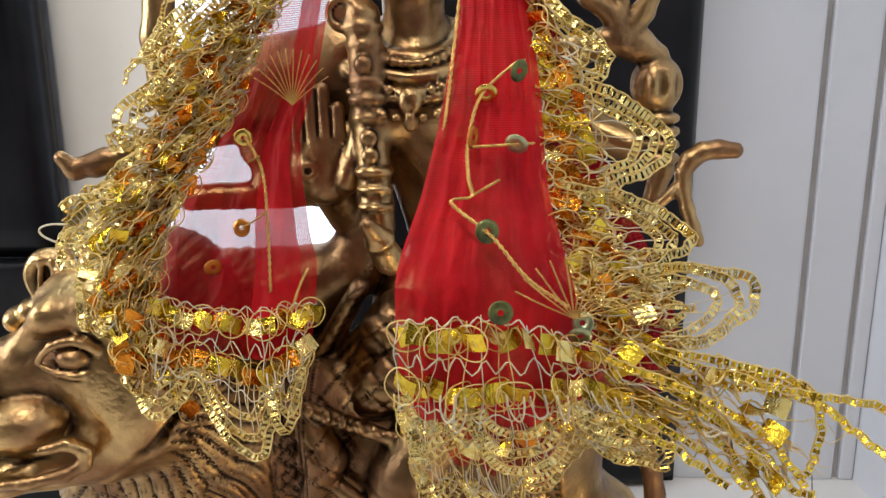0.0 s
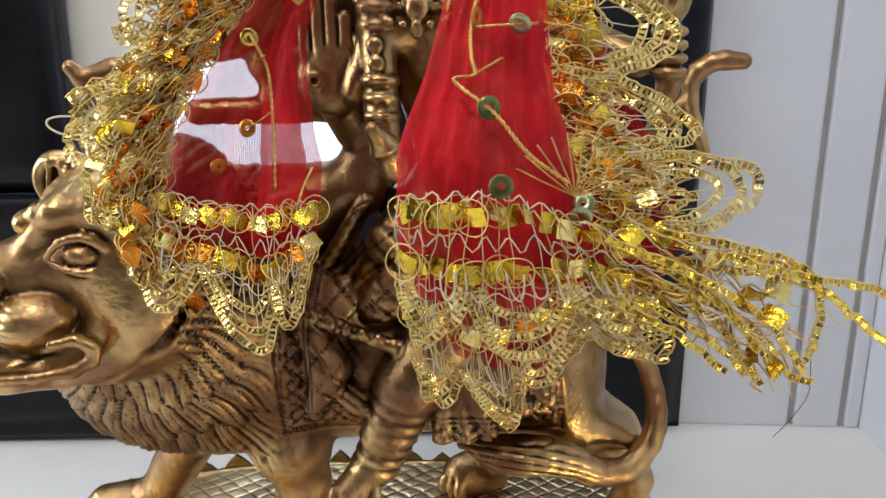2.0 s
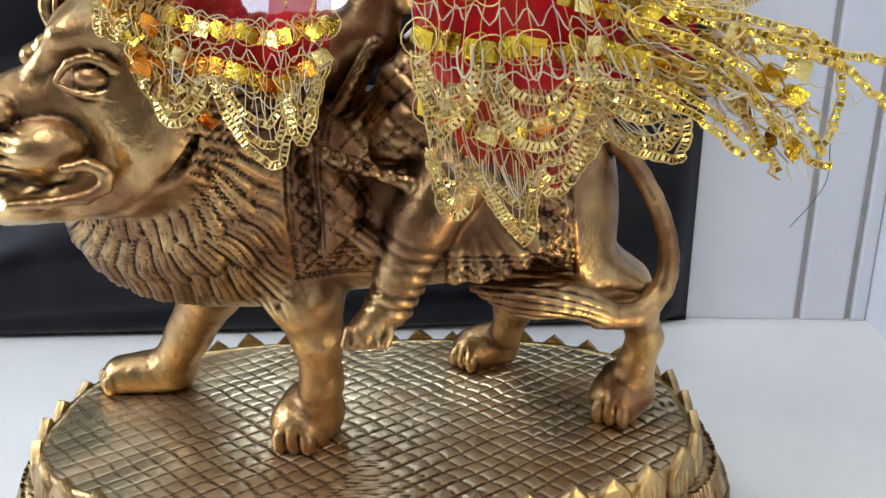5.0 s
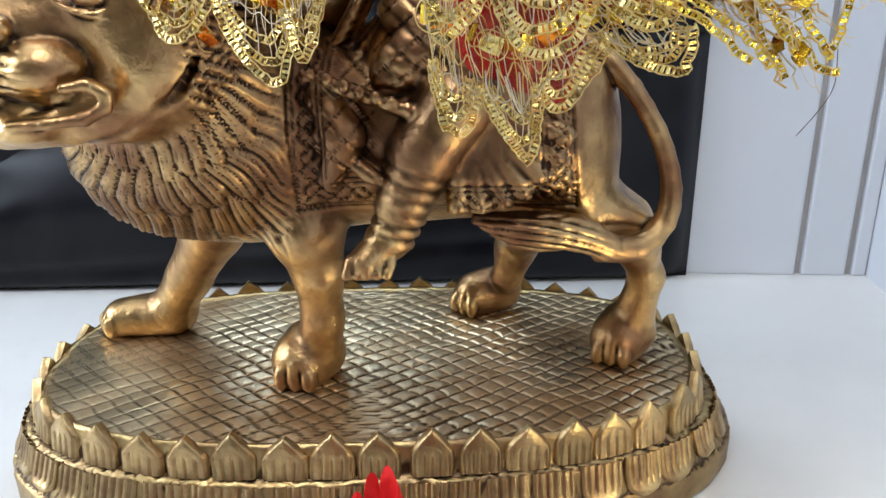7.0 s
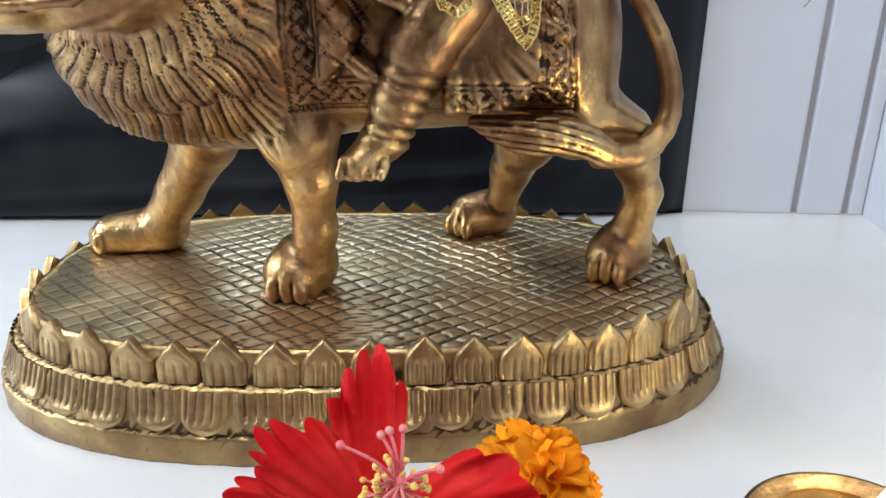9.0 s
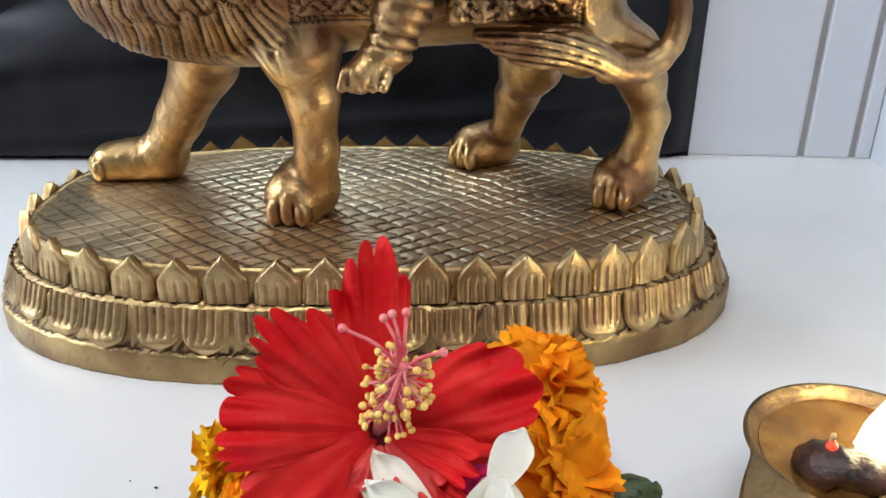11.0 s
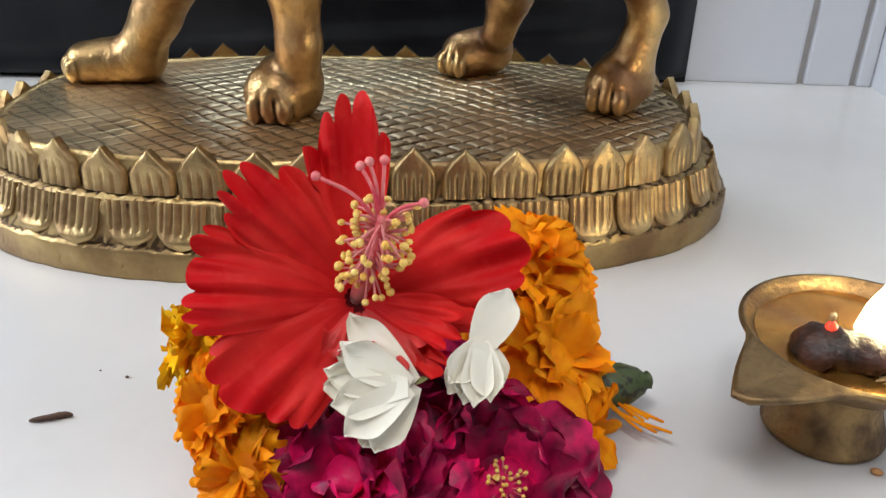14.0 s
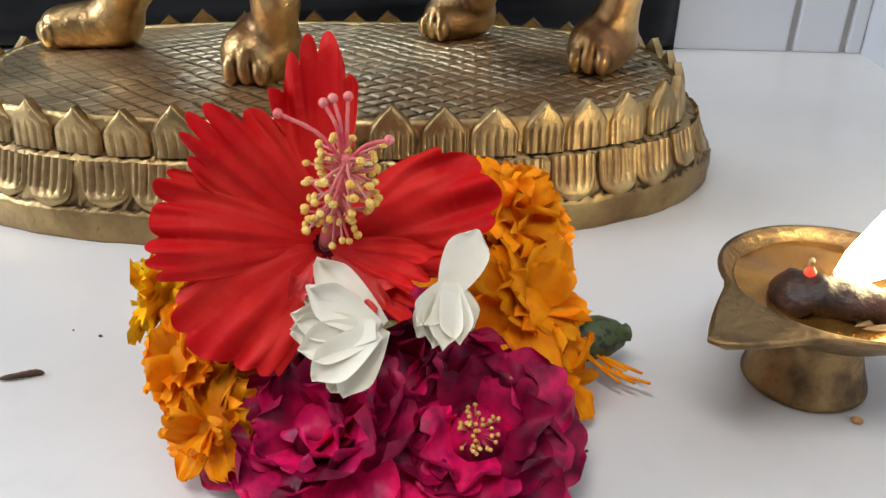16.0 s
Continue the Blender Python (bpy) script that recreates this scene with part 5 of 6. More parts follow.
# a clear loop that sticks out at the left edge and one thin hair below the corner
s = Soup()
t = np.linspace(0, np.pi, 16)
s.tube(np.stack([-0.1085 - 0.0095 * np.sin(t), 0.301 + 0 * t, 0.2745 + 0.0032 * np.cos(t) + 0.0012 * np.sin(t)], -1), 0.00036, 5)
part("stray_loop", s.mesh("stray_loop", THREAD_WHITE), scarf)
s = Soup()
s.tube(spline([(0.1085, 0.260, 0.2200), (0.1092, 0.260, 0.2090), (0.1060, 0.260, 0.2020), (0.1010, 0.260, 0.1950)], 14), 0.00012, 4)
part("stray_hair", s.mesh("stray_hair", WOOD_BIT), scarf)

# sequins and stitched vines
def sequin_mesh(mat):
    s = Soup()
    t = np.arange(20) * 2 * np.pi / 20
    rr = [(0.0008, 0.0), (0.0018, -0.0003), (0.0028, 0.0), (0.0030, 0.0002), (0.0018, 0.0), (0.0008, 0.0002)]
    s.grid(np.array([[(r * math.cos(a), y, r * math.sin(a)) for a in t] for r, y in rr]), wrap=True)
    return s.mesh("sequin", mat)


SEQ = [sequin_mesh(m) for m in (SEQUIN_GOLD, SEQUIN_GREEN, SEQUIN_DARK, SEQUIN_AMBER)]
for x, y, z, kind, tx, tz in ((-0.0603, 0.331, 0.3013, 0, 10, 10), (-0.0611, 0.3245, 0.2717, 3, -8, -10), (-0.0698, 0.319, 0.2592, 3, 20, 30), (0.0208, 0.2785, 0.3183, 0, 35, 5),
                              (0.0297, 0.280, 0.3242, 2, 12, 40), (0.0286, 0.2705, 0.3058, 1, 32, -20), (0.0210, 0.2565, 0.2857, 2, -10, 15), (0.0242, 0.2465, 0.2676, 2, 0, 0),
                              (0.0455, 0.2575, 0.2615, 1, -12, -35), (0.0450, 0.2570, 0.2580, 1, 30, -10), (0.0175, 0.272, 0.3075, 3, 0, 60)):
    part("sequin", SEQ[kind], SHEER if x < 0 else FOLDED, m=pose(x, y, z, tx, 0, tz) @ Matrix.Diagonal((1.05, 1, 1.05, 1)))


def stitch(pts, r=0.00034, off=0.0, twist=0.00032):
    s = Soup()
    p = spline(pts, 14 * len(pts))
    p[:, 1] += off - 0.0045
    tw = np.arange(len(p)) * 1.5
    for ph in (0, np.pi):
        s.tube(p + twist * np.stack([np.sin(tw + ph), np.cos(tw + ph), 0.5 * np.sin(tw + ph)], -1), r, 4)
    part("stitched_thread", s.mesh("stitched_thread", THREAD_GOLD), SHEER if pts[0][0] < 0 else FOLDED)


stitch([(-0.0593, 0.334, 0.3019), (-0.0536, 0.332, 0.2905), (-0.0518, 0.328, 0.2717), (-0.0500, 0.320, 0.2519)])
stitch([(-0.0593, 0.334, 0.2930), (-0.0545, 0.332, 0.2955)], 0.0003)
stitch([(-0.0611, 0.328, 0.2717), (-0.0560, 0.328, 0.2745), (-0.0525, 0.328, 0.2770)], 0.0003)
stitch([(-0.0372, 0.320, 0.2600), (-0.0400, 0.318, 0.2540), (-0.0425, 0.315, 0.2456)])
stitch([(0.0310, 0.288, 0.3270), (0.0277, 0.287, 0.3257), (0.0192, 0.284, 0.3175), (0.0160, 0.278, 0.3059), (0.0162, 0.272, 0.2980), (0.0170, 0.270, 0.2934), (0.0119, 0.268, 0.2920), (0.0222, 0.262, 0.2845), (0.0307, 0.258, 0.2751), (0.0410, 0.258, 0.2677)], off=-0.002)
stitch([(0.0160, 0.278, 0.3050), (0.0230, 0.277, 0.3055), (0.0330, 0.277, 0.3060)], off=-0.002)
stitch([(0.0170, 0.270, 0.2934), (0.0240, 0.270, 0.2975)], off=-0.002)
stitch([(0.0135, 0.300, 0.345), (0.0110, 0.287, 0.3210), (0.0095, 0.282, 0.3090)], 0.0003)
for k in range(11):
    a = radians(15 + 14 * k)
    stitch([(0.0430, 0.258, 0.2640), (0.0430 + 0.009 * math.cos(a), 0.258, 0.2640 + 0.0085 * math.sin(a)), (0.0430 + 0.0165 * math.cos(a), 0.259, 0.2640 + 0.0160 * math.sin(a))], 0.00015, twist=0.00016)
for k in range(12):
    a = radians(30 + 11 * k)
    stitch([(-0.0440, 0.340, 0.3120), (-0.0440 + 0.007 * math.cos(a), 0.340, 0.3120 + 0.010 * math.sin(a)), (-0.0440 + 0.013 * math.cos(a) * 1.1, 0.340, 0.3120 + 0.0185 * math.sin(a))], 0.00015, twist=0.00016)


# ---- flowers in front of the base ----
def petal_grid(L, W, tip, cup, curl, ruffle, lobes, seed, nu=15, nv=18, foot=0.25, tooth=0.0):
    """A petal along +z from its foot, its face to -y."""
    P = np.zeros((nv, nu, 3))
    for j in range(nv):
        q = j / (nv - 1)
        half = 0.5 * W * (foot + (1 - foot) * math.sin(min(1, q / 0.72) * math.pi / 2)) * (1.0 if q < 0.72 else max(0.0, 1 - ((q - 0.72) / 0.30) ** tip) ** (1 / tip))
        half *= 1 + 0.5 * tooth * (abs(math.cos(9 * q + seed)) - 0.6) * max(0.0, q - 0.25)
        for i in range(nu):
            p = i / (nu - 1) * 2 - 1
            e = abs(p) ** 2 * q + max(0, q - 0.6)
            r = ruffle * (math.sin(lobes * p * 2.1 + seed) + 0.6 * math.sin(lobes * 1.7 * p + 2.1 * seed + 5 * q)) * (e + 0.1 * q)
            zz = L * q * (1 - 0.10 * p * p) + tooth * L * max(0, q - 0.55) * (abs(math.cos(lobes * 1.25 * p + seed)) - 0.65)
            r += 0.010 * W * q * math.sin(17 * p + seed) * (1 - q * 0.5)
            P[j, i] = (p * half, -cup * (p * p) * W * q + curl * L * q * q + r, zz)
    return P


def petal_mesh2(name, mat, **kw):
    s = Soup()
    P = petal_grid(**kw)
    s.grid(P)
    s.grid((P + np.array([0, 0.00028, 0]))[:, ::-1])
    return s.mesh(name, mat)


def facing(at, normal, up=(0, 0, 1), spin=0.0):
    """A pose whose -y looks along normal and whose z leans towards up."""
    n = Vector(normal).normalized()
    z = (Vector(up) - n * Vector(up).dot(n)).normalized()
    x = (-n).cross(z)
    m = Matrix.Identity(4)
    for r in range(3):
        m[r][0], m[r][1], m[r][2], m[r][3] = x[r], -n[r], z[r], at[r]
    return m @ pose(0, 0, 0, 0, spin, 0)


random.seed(5)
hib = thing("hibiscus_flower", "open red hibiscus with ruffled petals on other flowers", "flower", (-0.010, 0.207, 0.060))
H0 = Matrix.Translation((0.010, -0.207, -0.060))
HF = facing((-0.010, 0.207, 0.058), (0.04, -0.86, 0.50))


def fan_petal(name, mat, L, half, fingers, depth, cup, curl, ruffle, seed, nu=73, nv=34):
    """A fan-shaped petal along +z whose outer edge is cut into rounded fingers."""
    P = np.zeros((nv, nu, 3))
    for j in range(nv):
        q = 0.05 + 0.95 * j / (nv - 1)
        for i in range(nu):
            p = i / (nu - 1) * 2 - 1
            wave = 1 - abs(math.cos(fingers * math.pi / 2 * (p + 0.13 * math.sin(4 * p + seed)) + seed)) ** 0.42
            reach = L * (1 - 0.16 * p * p + 0.06 * math.sin(3.3 * p + 2 * seed))
            lobe = 1 - depth * wave * max(0.0, (q - 0.35) / 0.65) ** 1.2
            a = p * half * (1.75 - 0.75 * q)
            r = reach * q * lobe
            y = curl * L * q * q - cup * p * p * L * q * (1.2 - 0.7 * q)
            y += ruffle * q ** 2.2 * (math.sin(fingers * 1.9 * p + 1.7 * seed) + 0.6 * math.sin(fingers * 3.3 * p + 4 * q + seed))
            y += 0.00009 * math.sin(30 * p + seed) * q * (1.2 - q) + 0.0016 * math.sin(2.6 * p + 5 * q + seed) * q + 0.0010 * q * q * math.sin(9 * p - 7 * q + 3 * seed)
            P[j, i] = (r * math.sin(a), y, r * math.cos(a))
    s = Soup()
    s.grid(P)
    s.grid((P + np.array([0, 0.00030, 0]))[:, ::-1])
    return s.mesh(name, mat)


for spin, L, half, fingers, depth, tilt, cup, curl, seed in (
        (-4, 0.0500, 0.28, 4.0, 0.14, 10, 0.08, 0.00, 0.3), (-42, 0.0430, 0.37, 5.0, 0.17, 22, 0.02, 0.02, 1.2), (-84, 0.0440, 0.36, 5.0, 0.11, 21, -0.03, 0.05, 2.4),
        (-134, 0.0400, 0.52, 5.0, 0.09, 15, 0.08, 0.12, 3.1), (74, 0.0430, 0.52, 6.0, 0.09, 12, -0.12, 0.04, 4.2), (112, 0.0330, 0.36, 5.0, 0.16, 26, -0.12, -0.10, 5.6)):
    me = fan_petal("petal", HIBISCUS, L, half, fingers, depth, cup, curl, 0.0016, seed)
    part("petal", me, hib, m=H0 @ HF @ pose(0, -0.0007 * seed, 0, 0, spin, 0) @ pose(0, 0, 0.001, tilt, 0, 0))
for spin, L, half, tilt, seed in ((168, 0.0165, 0.42, 34, 1.0), (-168, 0.0150, 0.40, 40, 3.0), (140, 0.0250, 0.36, 30, 2.0)):
    me = fan_petal("petal", HIBISCUS_PINK, L, half, 3.0, 0.16, -0.22, -0.10, 0.0016, seed, 33, 20)
    part("petal", me, hib, m=H0 @ HF @ pose(0, -0.005, 0, 0, spin, 0) @ pose(0, 0, 0.003, tilt, 0, 0))
s = Soup()
ta = np.arange(24) * 2 * np.pi / 24
s.grid(np.array([[(r * math.cos(q), y, r * math.sin(q)) for q in ta] for r, y in ((0.0062, 0.0010), (0.0050, 0.0016), (0.0035, 0.0026), (0.0018, 0.004))]), wrap=True)
part("throat", s.mesh("throat", THROAT), hib, "dark maroon throat", m=H0 @ HF @ pose(0, -0.004, 0))
s = Soup()
COL = [(0, 0.002, 0.0), (0.003, -0.008, 0.006), (0.006, -0.018, 0.013), (0.008, -0.026, 0.019)]
s.tube(spline(COL, 16), np.linspace(0.0026, 0.0012, 16), 8)
column = part("stamen_column", s.mesh("stamen_column", STIGMA), hib, "pink stamen column", m=H0 @ HF)
s, f = Soup(), Soup()
axis = spline(COL, 40)
for k in range(92):
    c = axis[random.randint(14, 37)]
    a = random.uniform(0, 2 * math.pi)
    rad = random.uniform(0.0035, 0.0098)
    e = c + np.array([math.cos(a) * rad, random.uniform(-0.004, 0.001), math.sin(a) * rad])
    f.tube(np.stack([c, (c + e) / 2 + np.array([0, -0.0008, 0.0004]), e]), 0.00034, 4)
    s.ball(e, (random.uniform(0.0008, 0.0013), 0.0010, random.uniform(0.0008, 0.0012)), n=7)
stuff(part("filament", f.mesh("filament", FILAMENT), column))
stuff(part("anther", s.mesh("anther", POLLEN), column, "yellow pollen-covered anthers"))
s = Soup()
tipc = axis[-1]
for dx, dz in ((-0.0150, 0.0085), (-0.0030, 0.0120), (0.0095, 0.0030), (0.0004, 0.0125), (-0.0050, 0.0110)):
    e = tipc + np.array([dx, -0.004, dz])
    s.tube(spline([axis[-6], tipc + np.array([dx * 0.4, -0.003, dz * 0.5]), e], 8), 0.00050, 6)
    s.ball(e, 0.0012, n=8)
part("stigma", s.mesh("stigma", STIGMA), column, "pink stigma tips")


def marigold(at, R, axis, mat, petals, seed, label, squash=0.75, length=1.0):
    rnd = random.Random(seed)
    root = thing("marigold", label, "flower", at, group="marigolds")
    kinds = [petal_mesh2("petal", mat, L=0.0115 * length, W=0.0125, tip=3.6, cup=0.16, curl=0.25 + 0.2 * k, ruffle=0.0017, lobes=2.6 + 0.5 * k, seed=seed + 1.3 * k, nu=13, nv=9, foot=0.45, tooth=0.30) for k in range(4)]
    A = Vector(axis).normalized().to_track_quat("Z", "Y").to_matrix().to_4x4()
    s = Soup()
    s.ball((0, 0, 0), (R * 0.62, R * 0.62, R * 0.5), n=14)
    part("heart", s.mesh("heart", mat), root, m=A)
    for k in range(petals):
        f = (k + 0.5) / petals
        th, ph = math.acos(1 - 1.55 * f), k * 2.39996
        d = Vector((math.sin(th) * math.cos(ph), math.sin(th) * math.sin(ph), math.cos(th) * squash))
        face = Vector((-math.cos(th) * math.cos(ph), -math.cos(th) * math.sin(ph), math.sin(th)))
        m = facing(d * R * (0.34 + 0.14 * rnd.random()), face, d, 0)
        sc = R / 0.019 * rnd.uniform(0.85, 1.15)
        part("petal", kinds[k % 4], root, m=A @ m @ pose(0, 0, 0, rnd.uniform(-28, 28), rnd.uniform(-30, 30), rnd.uniform(-40, 40)) @ Matrix.Diagonal((sc, sc, sc, 1)))
    return root


marigold((0.037, 0.247, 0.046), 0.0185, (0.35, -0.4, 0.8), MARIGOLD, 90, 1, "orange marigold head with ruffled petals leaning on the pile")
marigold((0.0415, 0.224, 0.029), 0.0185, (0.5, -0.5, 0.6), MARIGOLD, 64, 2, "orange marigold with loose broad petals on the shelf", length=1.1)
marigold((0.0500, 0.214, 0.014), 0.0135, (0.8, -0.4, 0.1), MARIGOLD, 30, 3, "wilted orange marigold drooping to the shelf", length=1.25)
marigold((-0.057, 0.225, 0.030), 0.0165, (-0.7, -0.4, 0.4), MARIGOLD_Y, 64, 4, "yellow marigold head pressed against the red flower")
marigold((-0.046, 0.202, 0.024), 0.0155, (-0.7, -0.6, 0.3), MARIGOLD, 64, 5, "orange marigold with crumpled petals beside the roses")
marigold((-0.036, 0.188, 0.014), 0.0130, (-0.6, -0.7, 0.2), MARIGOLD, 44, 6, "orange marigold lying low on the shelf", length=1.3)
marigold((0.006, 0.222, 0.022), 0.0190, (0, -0.3, 0.9), MARIGOLD, 30, 7, "orange marigold hidden under the hibiscus")

# green bud of the drooping marigold
bud = thing("calyx", "dark speckled green flower calyx lying on the shelf", "flower bud", (0.066, 0.240, 0.010), group="")
s = Soup()
prof = [(0.0, 0.0025), (0.12, 0.0052), (0.35, 0.0072), (0.65, 0.0066), (0.88, 0.0042), (0.94, 0.0026), (1.0, 0.0030)]
a = np.arange(14) * 2 * np.pi / 14
s.grid(np.array([[(-0.011 + 0.023 * q, r * (1 + 0.05 * math.cos(7 * t)) * math.cos(t), r * (1 + 0.05 * math.cos(7 * t)) * math.sin(t)) for t in a] for q, r in prof]), wrap=True)
s.ball((0.0118, 0, 0), (0.0014, 0.0026, 0.0028), n=8)
part("body", s.mesh("body", LEAF), bud, m=pose(0, 0, 0, 0, -6, 12))
s = Soup()
for k in range(9):
    y = 0.004 * math.sin(k * 2.2)
    s.tube(spline([(-0.010, y, 0.002), (-0.004 + 0.001 * k, y - 0.006, 0.0006 - 0.0006 * k), (0.004 + 0.0015 * k, y - 0.013, -0.004)], 8), 0.0006, 4)
stuff(part("dry_floret", s.mesh("dry_floret", MARIGOLD), bud, "dry orange florets"))


def rose(at, R, axis, petals, seed, label, heart):
    rnd = random.Random(seed)
    root = thing("rose", label, "flower", at, group="roses")
    A = Vector(axis).normalized().to_track_quat("Z", "Y").to_matrix().to_4x4()
    for k in range(petals):
        f = (k + 0.5) / petals
        ph = k * 2.39996 + rnd.uniform(-0.3, 0.3)
        rad = R * (0.10 + 0.34 * f)
        tilt = (34 if heart else 10) + (44 if heart else 62) * f ** 1.1 + rnd.uniform(-10, 10)
        me = petal_mesh2("petal", ROSE, L=R * (0.75 + 0.35 * f) * rnd.uniform(0.85, 1.1), W=R * (0.85 + 0.55 * f), tip=3.0, cup=0.26 - 0.12 * f, curl=0.22 + 0.35 * f * rnd.random(),
                         ruffle=0.0019, lobes=2.8, seed=rnd.uniform(0, 9), nu=21, nv=16, foot=0.5, tooth=0.14)
        m = Matrix.Rotation(ph, 4, "Z") @ pose(0, -rad, -R * 0.25, 0, 0, 0) @ pose(0, 0, 0, -tilt, 0, 180) @ pose(0, 0, 0, 0, rnd.uniform(-14, 14), 0)
        part("petal", me, root, m=A @ m)
    s = Soup()
    s.ball((0, 0, -R * 0.15), (R * 0.42, R * 0.42, R * 0.32), n=10)
    core = part("heart", s.mesh("heart", ROSE), root, m=A)
    if heart:
        s = Soup()
        for k in range(40):
            a, r = rnd.uniform(0, 6.28), R * 0.30 * math.sqrt(rnd.random())
            e = np.array([r * math.cos(a), r * math.sin(a), R * rnd.uniform(0.18, 0.30)])
            s.tube(np.stack([e * 0.3, e]), 0.00025, 3, 1)
            s.ball(e, 0.0006, n=6)
        stuff(part("stamen", s.mesh("stamen", [POLLEN, STIGMA]), core, "small yellow stamens"))
    return root


rose((0.030, 0.183, 0.019), 0.0205, (0.06, -0.62, 0.78), 24, 21, "dark magenta rose opened to its yellow stamens", True)
rose((-0.010, 0.182, 0.019), 0.0205, (-0.2, -0.55, 0.8), 24, 22, "dark magenta rose with curled wilting petals", False)
rose((0.011, 0.197, 0.026), 0.0190, (0.0, -0.5, 0.85), 20, 23, "deep purple rose tucked under the white buds", False)


def jasmine(at, L, facing_dir, up, petals, spread, seed, label, width=0.44, heart=0.13):
    rnd = random.Random(seed)
    root = thing("jasmine_flower", label, "flower", at, group="jasmine flowers")
    A = facing((0, 0, 0), facing_dir, up)
    for k in range(petals):
        f = k / max(1, petals - 1) - 0.5
        me = petal_mesh2("petal", JASMINE, L=L * rnd.uniform(0.85, 1.08), W=L * width, tip=1.35, cup=0.30, curl=-0.06 * (k % 2), ruffle=0.0003, lobes=2, seed=rnd.uniform(0, 6), nu=11, nv=14, foot=0.45)
        part("petal", me, root, m=A @ pose(0, -0.0012 * (k % 3) - 0.002 * (1 - 2 * abs(f)), 0, 6 - 16 * (k % 2), f * spread, 0))
    s = Soup()
    s.ball((0, 0.001, L * 0.36), (L * heart, L * heart * 0.9, L * 0.34), n=14)
    part("bud_heart", s.mesh("bud_heart", JASMINE), root, m=A)
    s = Soup()
    s.tube(spline([(0, 0.001, L * 0.1), (0.0003, 0.003, -L * 0.03), (0.001, 0.006, -L * 0.10)], 8), 0.0008, 7)
    part("stalk", s.mesh("stalk", STALK), root, m=A)
    return root


jasmine((0.0070, 0.1820, 0.0500), 0.0225, (-0.25, -0.9, 0.42), (-1.0, 0.1, -0.28), 10, 104, 31, "half-open creamy white jasmine flower on the pile")
jasmine((0.0222, 0.1890, 0.0590), 0.0150, (0.1, -0.9, 0.40), (-0.12, 0.0, -1.0), 9, 62, 32, "closed creamy white jasmine bud on the pile", 0.52, 0.34)
lone = petal_mesh2("petal", JASMINE, L=0.0175, W=0.0105, tip=2.0, cup=0.1, curl=0.02, ruffle=0.0003, lobes=2, seed=1, nu=11, nv=14, foot=0.4)
tagged(part("white_petal", lone, m=facing((0.0215, 0.1860, 0.0565), (0.1, -0.9, 0.42), (0.42, 0.1, 0.9))), "single rounded white petal lying on the hibiscus", "petal")

# ---- oil lamp ----
lamp = thing("oil_lamp", "small brass oil lamp with pointed lip, burning on the shelf", "oil lamp", (0.136, 0.236, 0))
n = 72
phi = np.arange(n) * 2 * np.pi / n
SP = math.radians(217)
d = np.abs((phi - SP + np.pi) % (2 * np.pi) - np.pi)
EAR = 0.0240 * np.clip(1 - d / 0.56, 0, 1) ** 1.6


def bowl_ring(r, z, ear=0.0, rise=0.0):
    q = r + ear * EAR
    return np.stack([q * np.cos(phi), q * np.sin(phi) * 0.99, z + rise * EAR / 0.0235], -1)


s = Soup()
s.grid(np.array([bowl_ring(0.010, 0.0205), bowl_ring(0.0190, 0.0228, 0.10), bowl_ring(0.0265, 0.0285, 0.40, 0.001), bowl_ring(0.0325, 0.0338, 0.85, 0.0002), bowl_ring(0.0348, 0.0360, 0.99, -0.0018), bowl_ring(0.0353, 0.0368, 1.0, -0.0016),
                 bowl_ring(0.0351, 0.0375, 0.985, -0.0012), bowl_ring(0.0346, 0.0377, 0.90, -0.0013), bowl_ring(0.0344, 0.0377, 0.45, -0.0018), bowl_ring(0.0342, 0.0379, 0.06, -0.0004), bowl_ring(0.0336, 0.0377),
                 bowl_ring(0.0322, 0.0356), bowl_ring(0.0300, 0.0336), bowl_ring(0.0255, 0.0312), bowl_ring(0.013, 0.0300), bowl_ring(0.001, 0.0298)]), wrap=True)
part("bowl", s.mesh("bowl", BRASS_LAMP), lamp)
s = Soup()
prof = [(0.0002, 0.0), (0.0178, 0.0), (0.0188, 0.0010), (0.0185, 0.0024), (0.0168, 0.007), (0.0152, 0.012), (0.0146, 0.0175), (0.0152, 0.0235), (0.002, 0.0240)]
t = np.arange(40) * 2 * np.pi / 40
s.grid(np.array([[(-0.003 + r * math.cos(a), 0.002 + r * math.sin(a), z) for a in t] for r, z in prof]), wrap=True)
part("foot", s.mesh("foot", BRASS_LAMP), lamp)
s = Soup()
g = np.array([[(r * 0.0300 * math.cos(a), r * 0.0300 * math.sin(a), 0.0338 + 0.0003 * math.sin(5 * a)) for a in t] for r in (0.02, 0.5, 1.0)])
s.grid(g, wrap=True)
part("oil", s.mesh("oil", material("lamp_oil", (0.52, 0.27, 0.06), 0.16, 0.8, (0.30, 0.13, 0.03), 90, bump=0.1, bump_scale=150)), lamp, "amber lamp oil")
s = Soup()
p = spline([(-0.023, -0.008, 0.0345), (-0.014, -0.010, 0.0375), (0.000, -0.012, 0.0365), (0.012, -0.013, 0.0350), (0.026, -0.012, 0.034)], 26)
P = []
for k in range(26):
    f = k / 25
    r = min(1.0, 3.2 * math.sqrt(f * (1 - 0.55 * f)) + 0.02) * (0.0092 - 0.0035 * f) + 0.0006 * math.sin(k * 1.9) * min(1, 4 * f)
    P.append([(p[k][0], p[k][1] + r * math.cos(a) * (1 + 0.12 * math.sin(3 * a + k)), p[k][2] + 0.75 * r * math.sin(a)) for a in t[::3]])
s.grid(np.array(P), wrap=True)
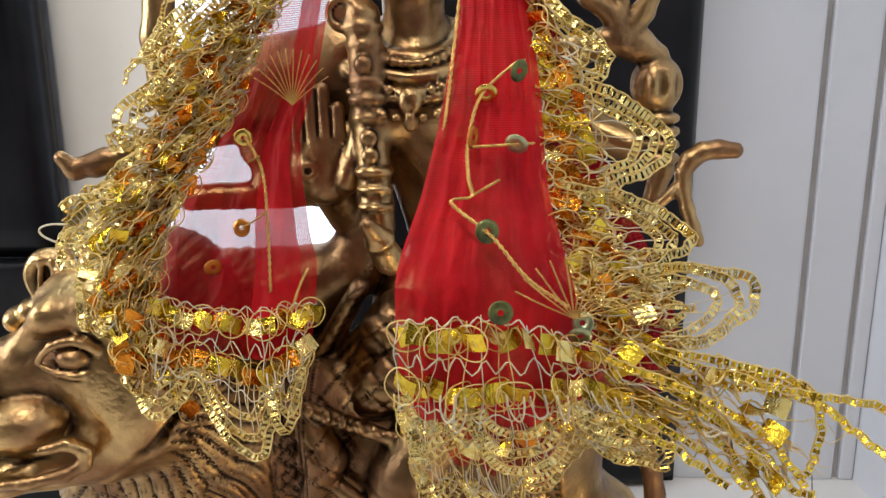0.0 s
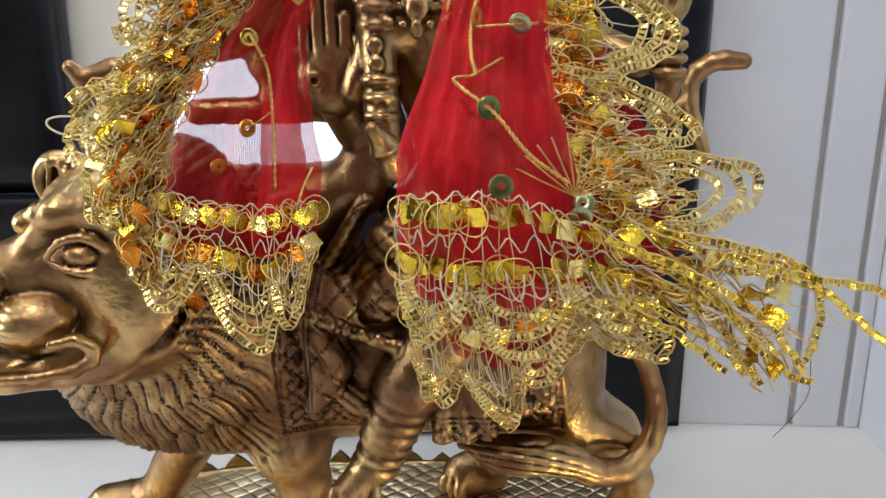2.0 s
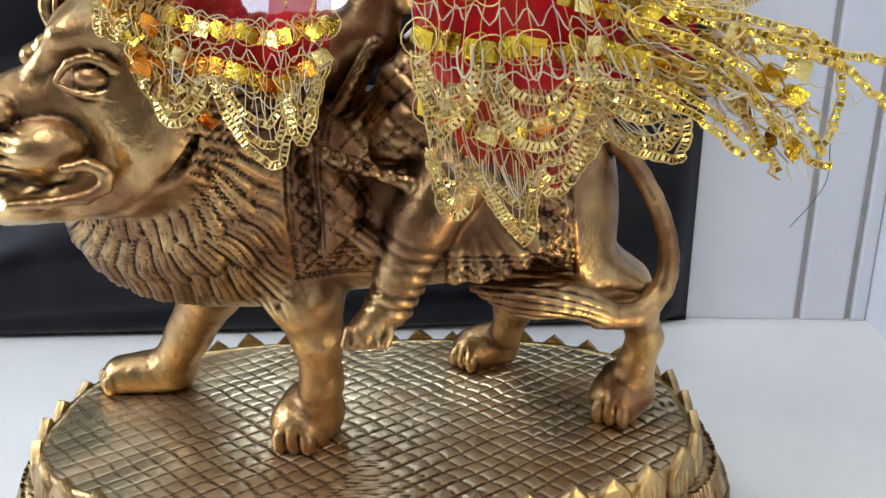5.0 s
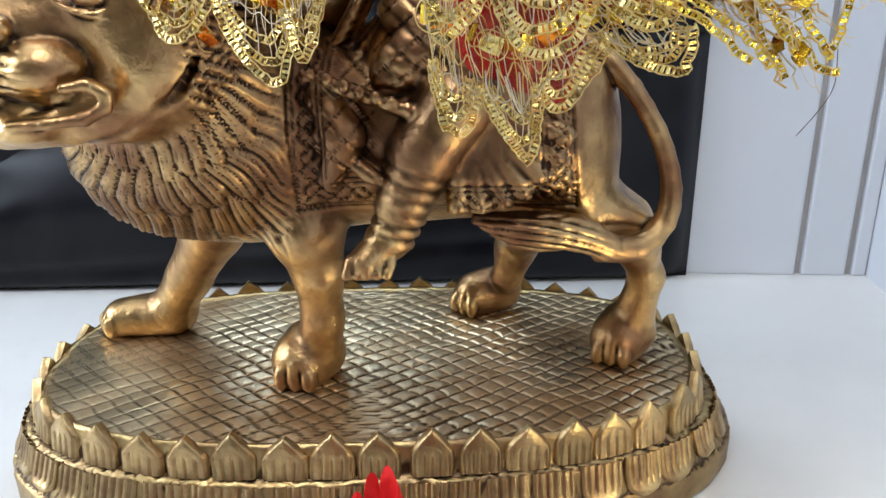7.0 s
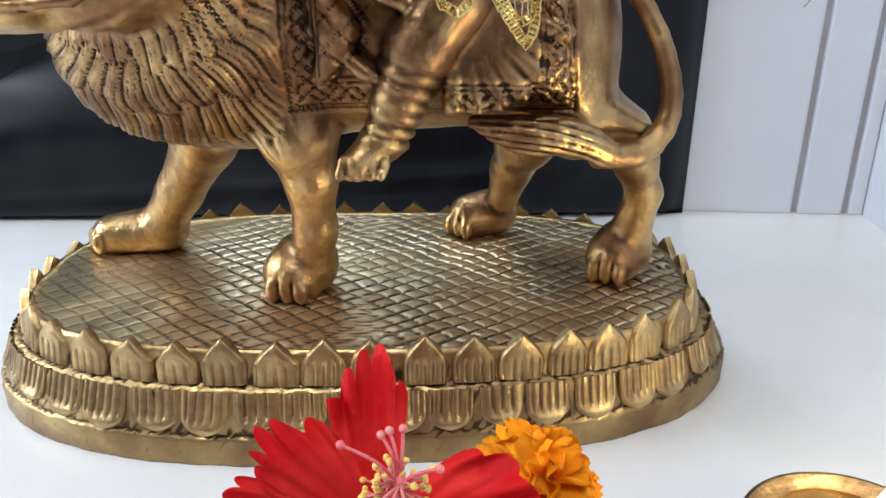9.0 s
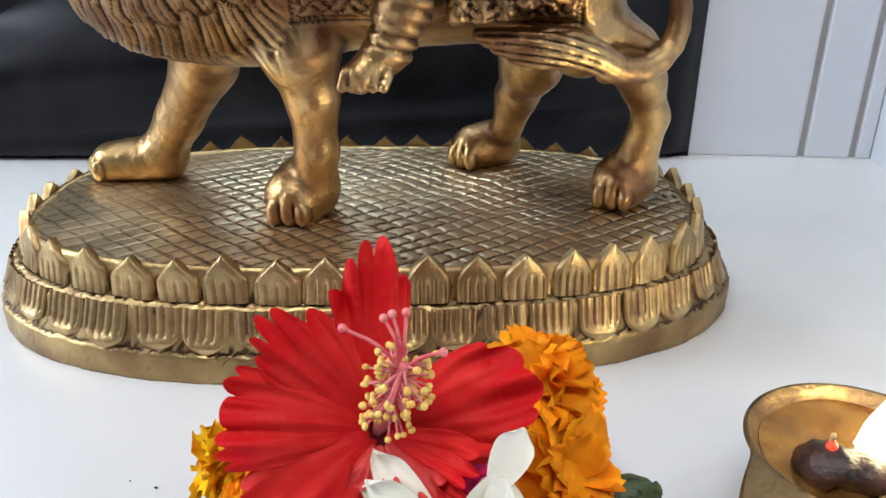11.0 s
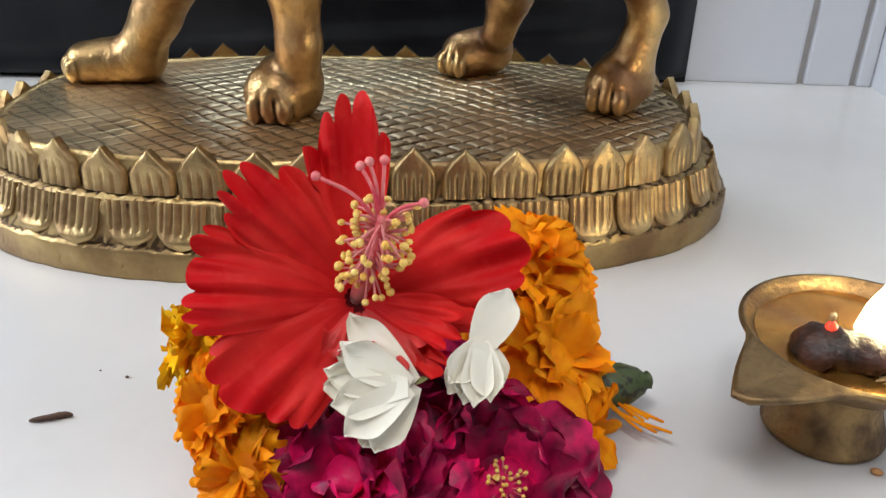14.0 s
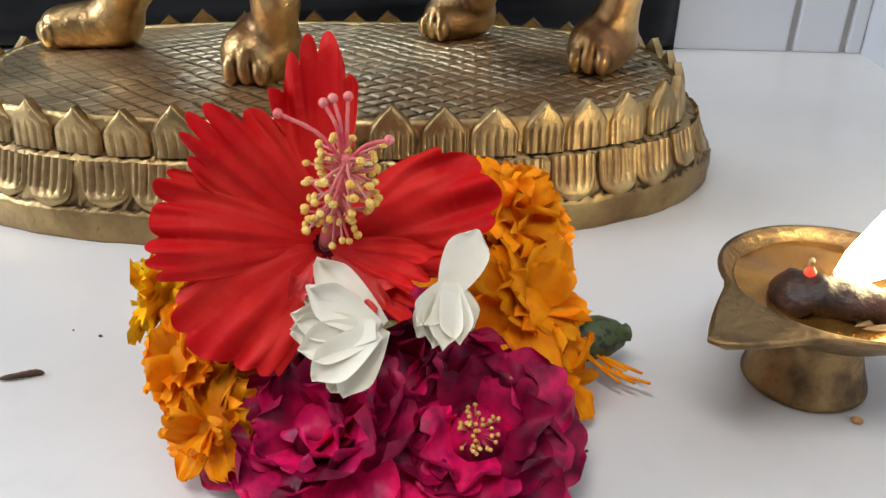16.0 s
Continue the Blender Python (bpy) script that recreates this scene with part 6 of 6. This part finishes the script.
wick = part("burnt_wick", s.mesh("burnt_wick", SOOT), lamp, "charred black cotton wick")
s = Soup()
for k in range(14):
    a = random.uniform(-0.6, 0.9)
    q = [(-0.008 + 0.002 * k, -0.020 + random.uniform(-0.002, 0.002), 0.0318), (0.001 + 0.0022 * k, -0.0185 + random.uniform(-0.003, 0.003), 0.0335), (0.010 + 0.002 * k, -0.021, 0.0315)]
    s.tube(spline(q, 8), 0.0013, 5)
stuff(part("cotton", s.mesh("cotton", COTTON), lamp, "oily pale cotton strands"))
s = Soup()
s.tube(spline([(-0.0135, -0.0085, 0.0385), (-0.0138, -0.0088, 0.0425), (-0.0140, -0.0088, 0.0460)], 8), [0.0022, 0.0023, 0.0022, 0.002, 0.0019, 0.0017, 0.0012, 0.0006], 8)
part("ember_tip", s.mesh("ember_tip", EMBER), wick, "glowing red wick tip")
s = Soup()
s.ball((-0.0142, -0.0088, 0.0468), (0.0010, 0.0010, 0.0017), n=8)
part("ash", s.mesh("ash", COTTON), wick, "pale ash on the wick")
s = Soup()
p = spline([(-0.004, -0.004, 0.0400), (0.006, -0.003, 0.0470), (0.018, -0.001, 0.0570), (0.032, 0.0, 0.0700), (0.050, 0.0, 0.0880)], 24)
rr = np.interp(np.linspace(0, 1, 24), [0, 0.15, 0.4, 0.7, 1], [0.0016, 0.0058, 0.0090, 0.0070, 0.0006])
s.tube(p, rr, 14)
part("flame", s.mesh("flame", FLAME), lamp, "bright yellow-white flame")

# ---- small bits on the shelf ----
twig = Soup()
p = spline([(-0.1155, 0.2190, 0.0010), (-0.110, 0.2205, 0.0014), (-0.106, 0.2225, 0.0012), (-0.1035, 0.2230, 0.0009)], 14)
twig.tube(p, [0.0004, 0.0008, 0.0009, 0.0010, 0.0009, 0.0011, 0.0010, 0.0012, 0.0010, 0.0011, 0.0009, 0.0008, 0.0006, 0.0003], 6)
tagged(part("twig", twig.mesh("twig", WOOD_BIT)), "tiny dry brown twig scrap on the white shelf", "twig")
for x, y, r in ((-0.095, 0.2445, 0.0007), (-0.1055, 0.2475, 0.0004), (0.061, 0.199, 0.0006), (0.058, 0.193, 0.0004)):
    s = Soup()
    s.ball((0, 0, r * 0.6), (r, r * 0.8, r * 0.6), n=7)
    tagged(part("soot_speck", s.mesh("soot_speck", WOOD_BIT), m=pose(x, y, 0)), "tiny black soot speck on the white shelf", "speck", group="specks")
s = Soup()
s.ball((0, 0, 0.0010), (0.0019, 0.0013, 0.0010), n=8)
tagged(part("crumb", s.mesh("crumb", CRUMB), m=pose(0.1415, 0.2165, 0, 0, 0, -25)), "tiny orange crumb on the white shelf", "crumb")
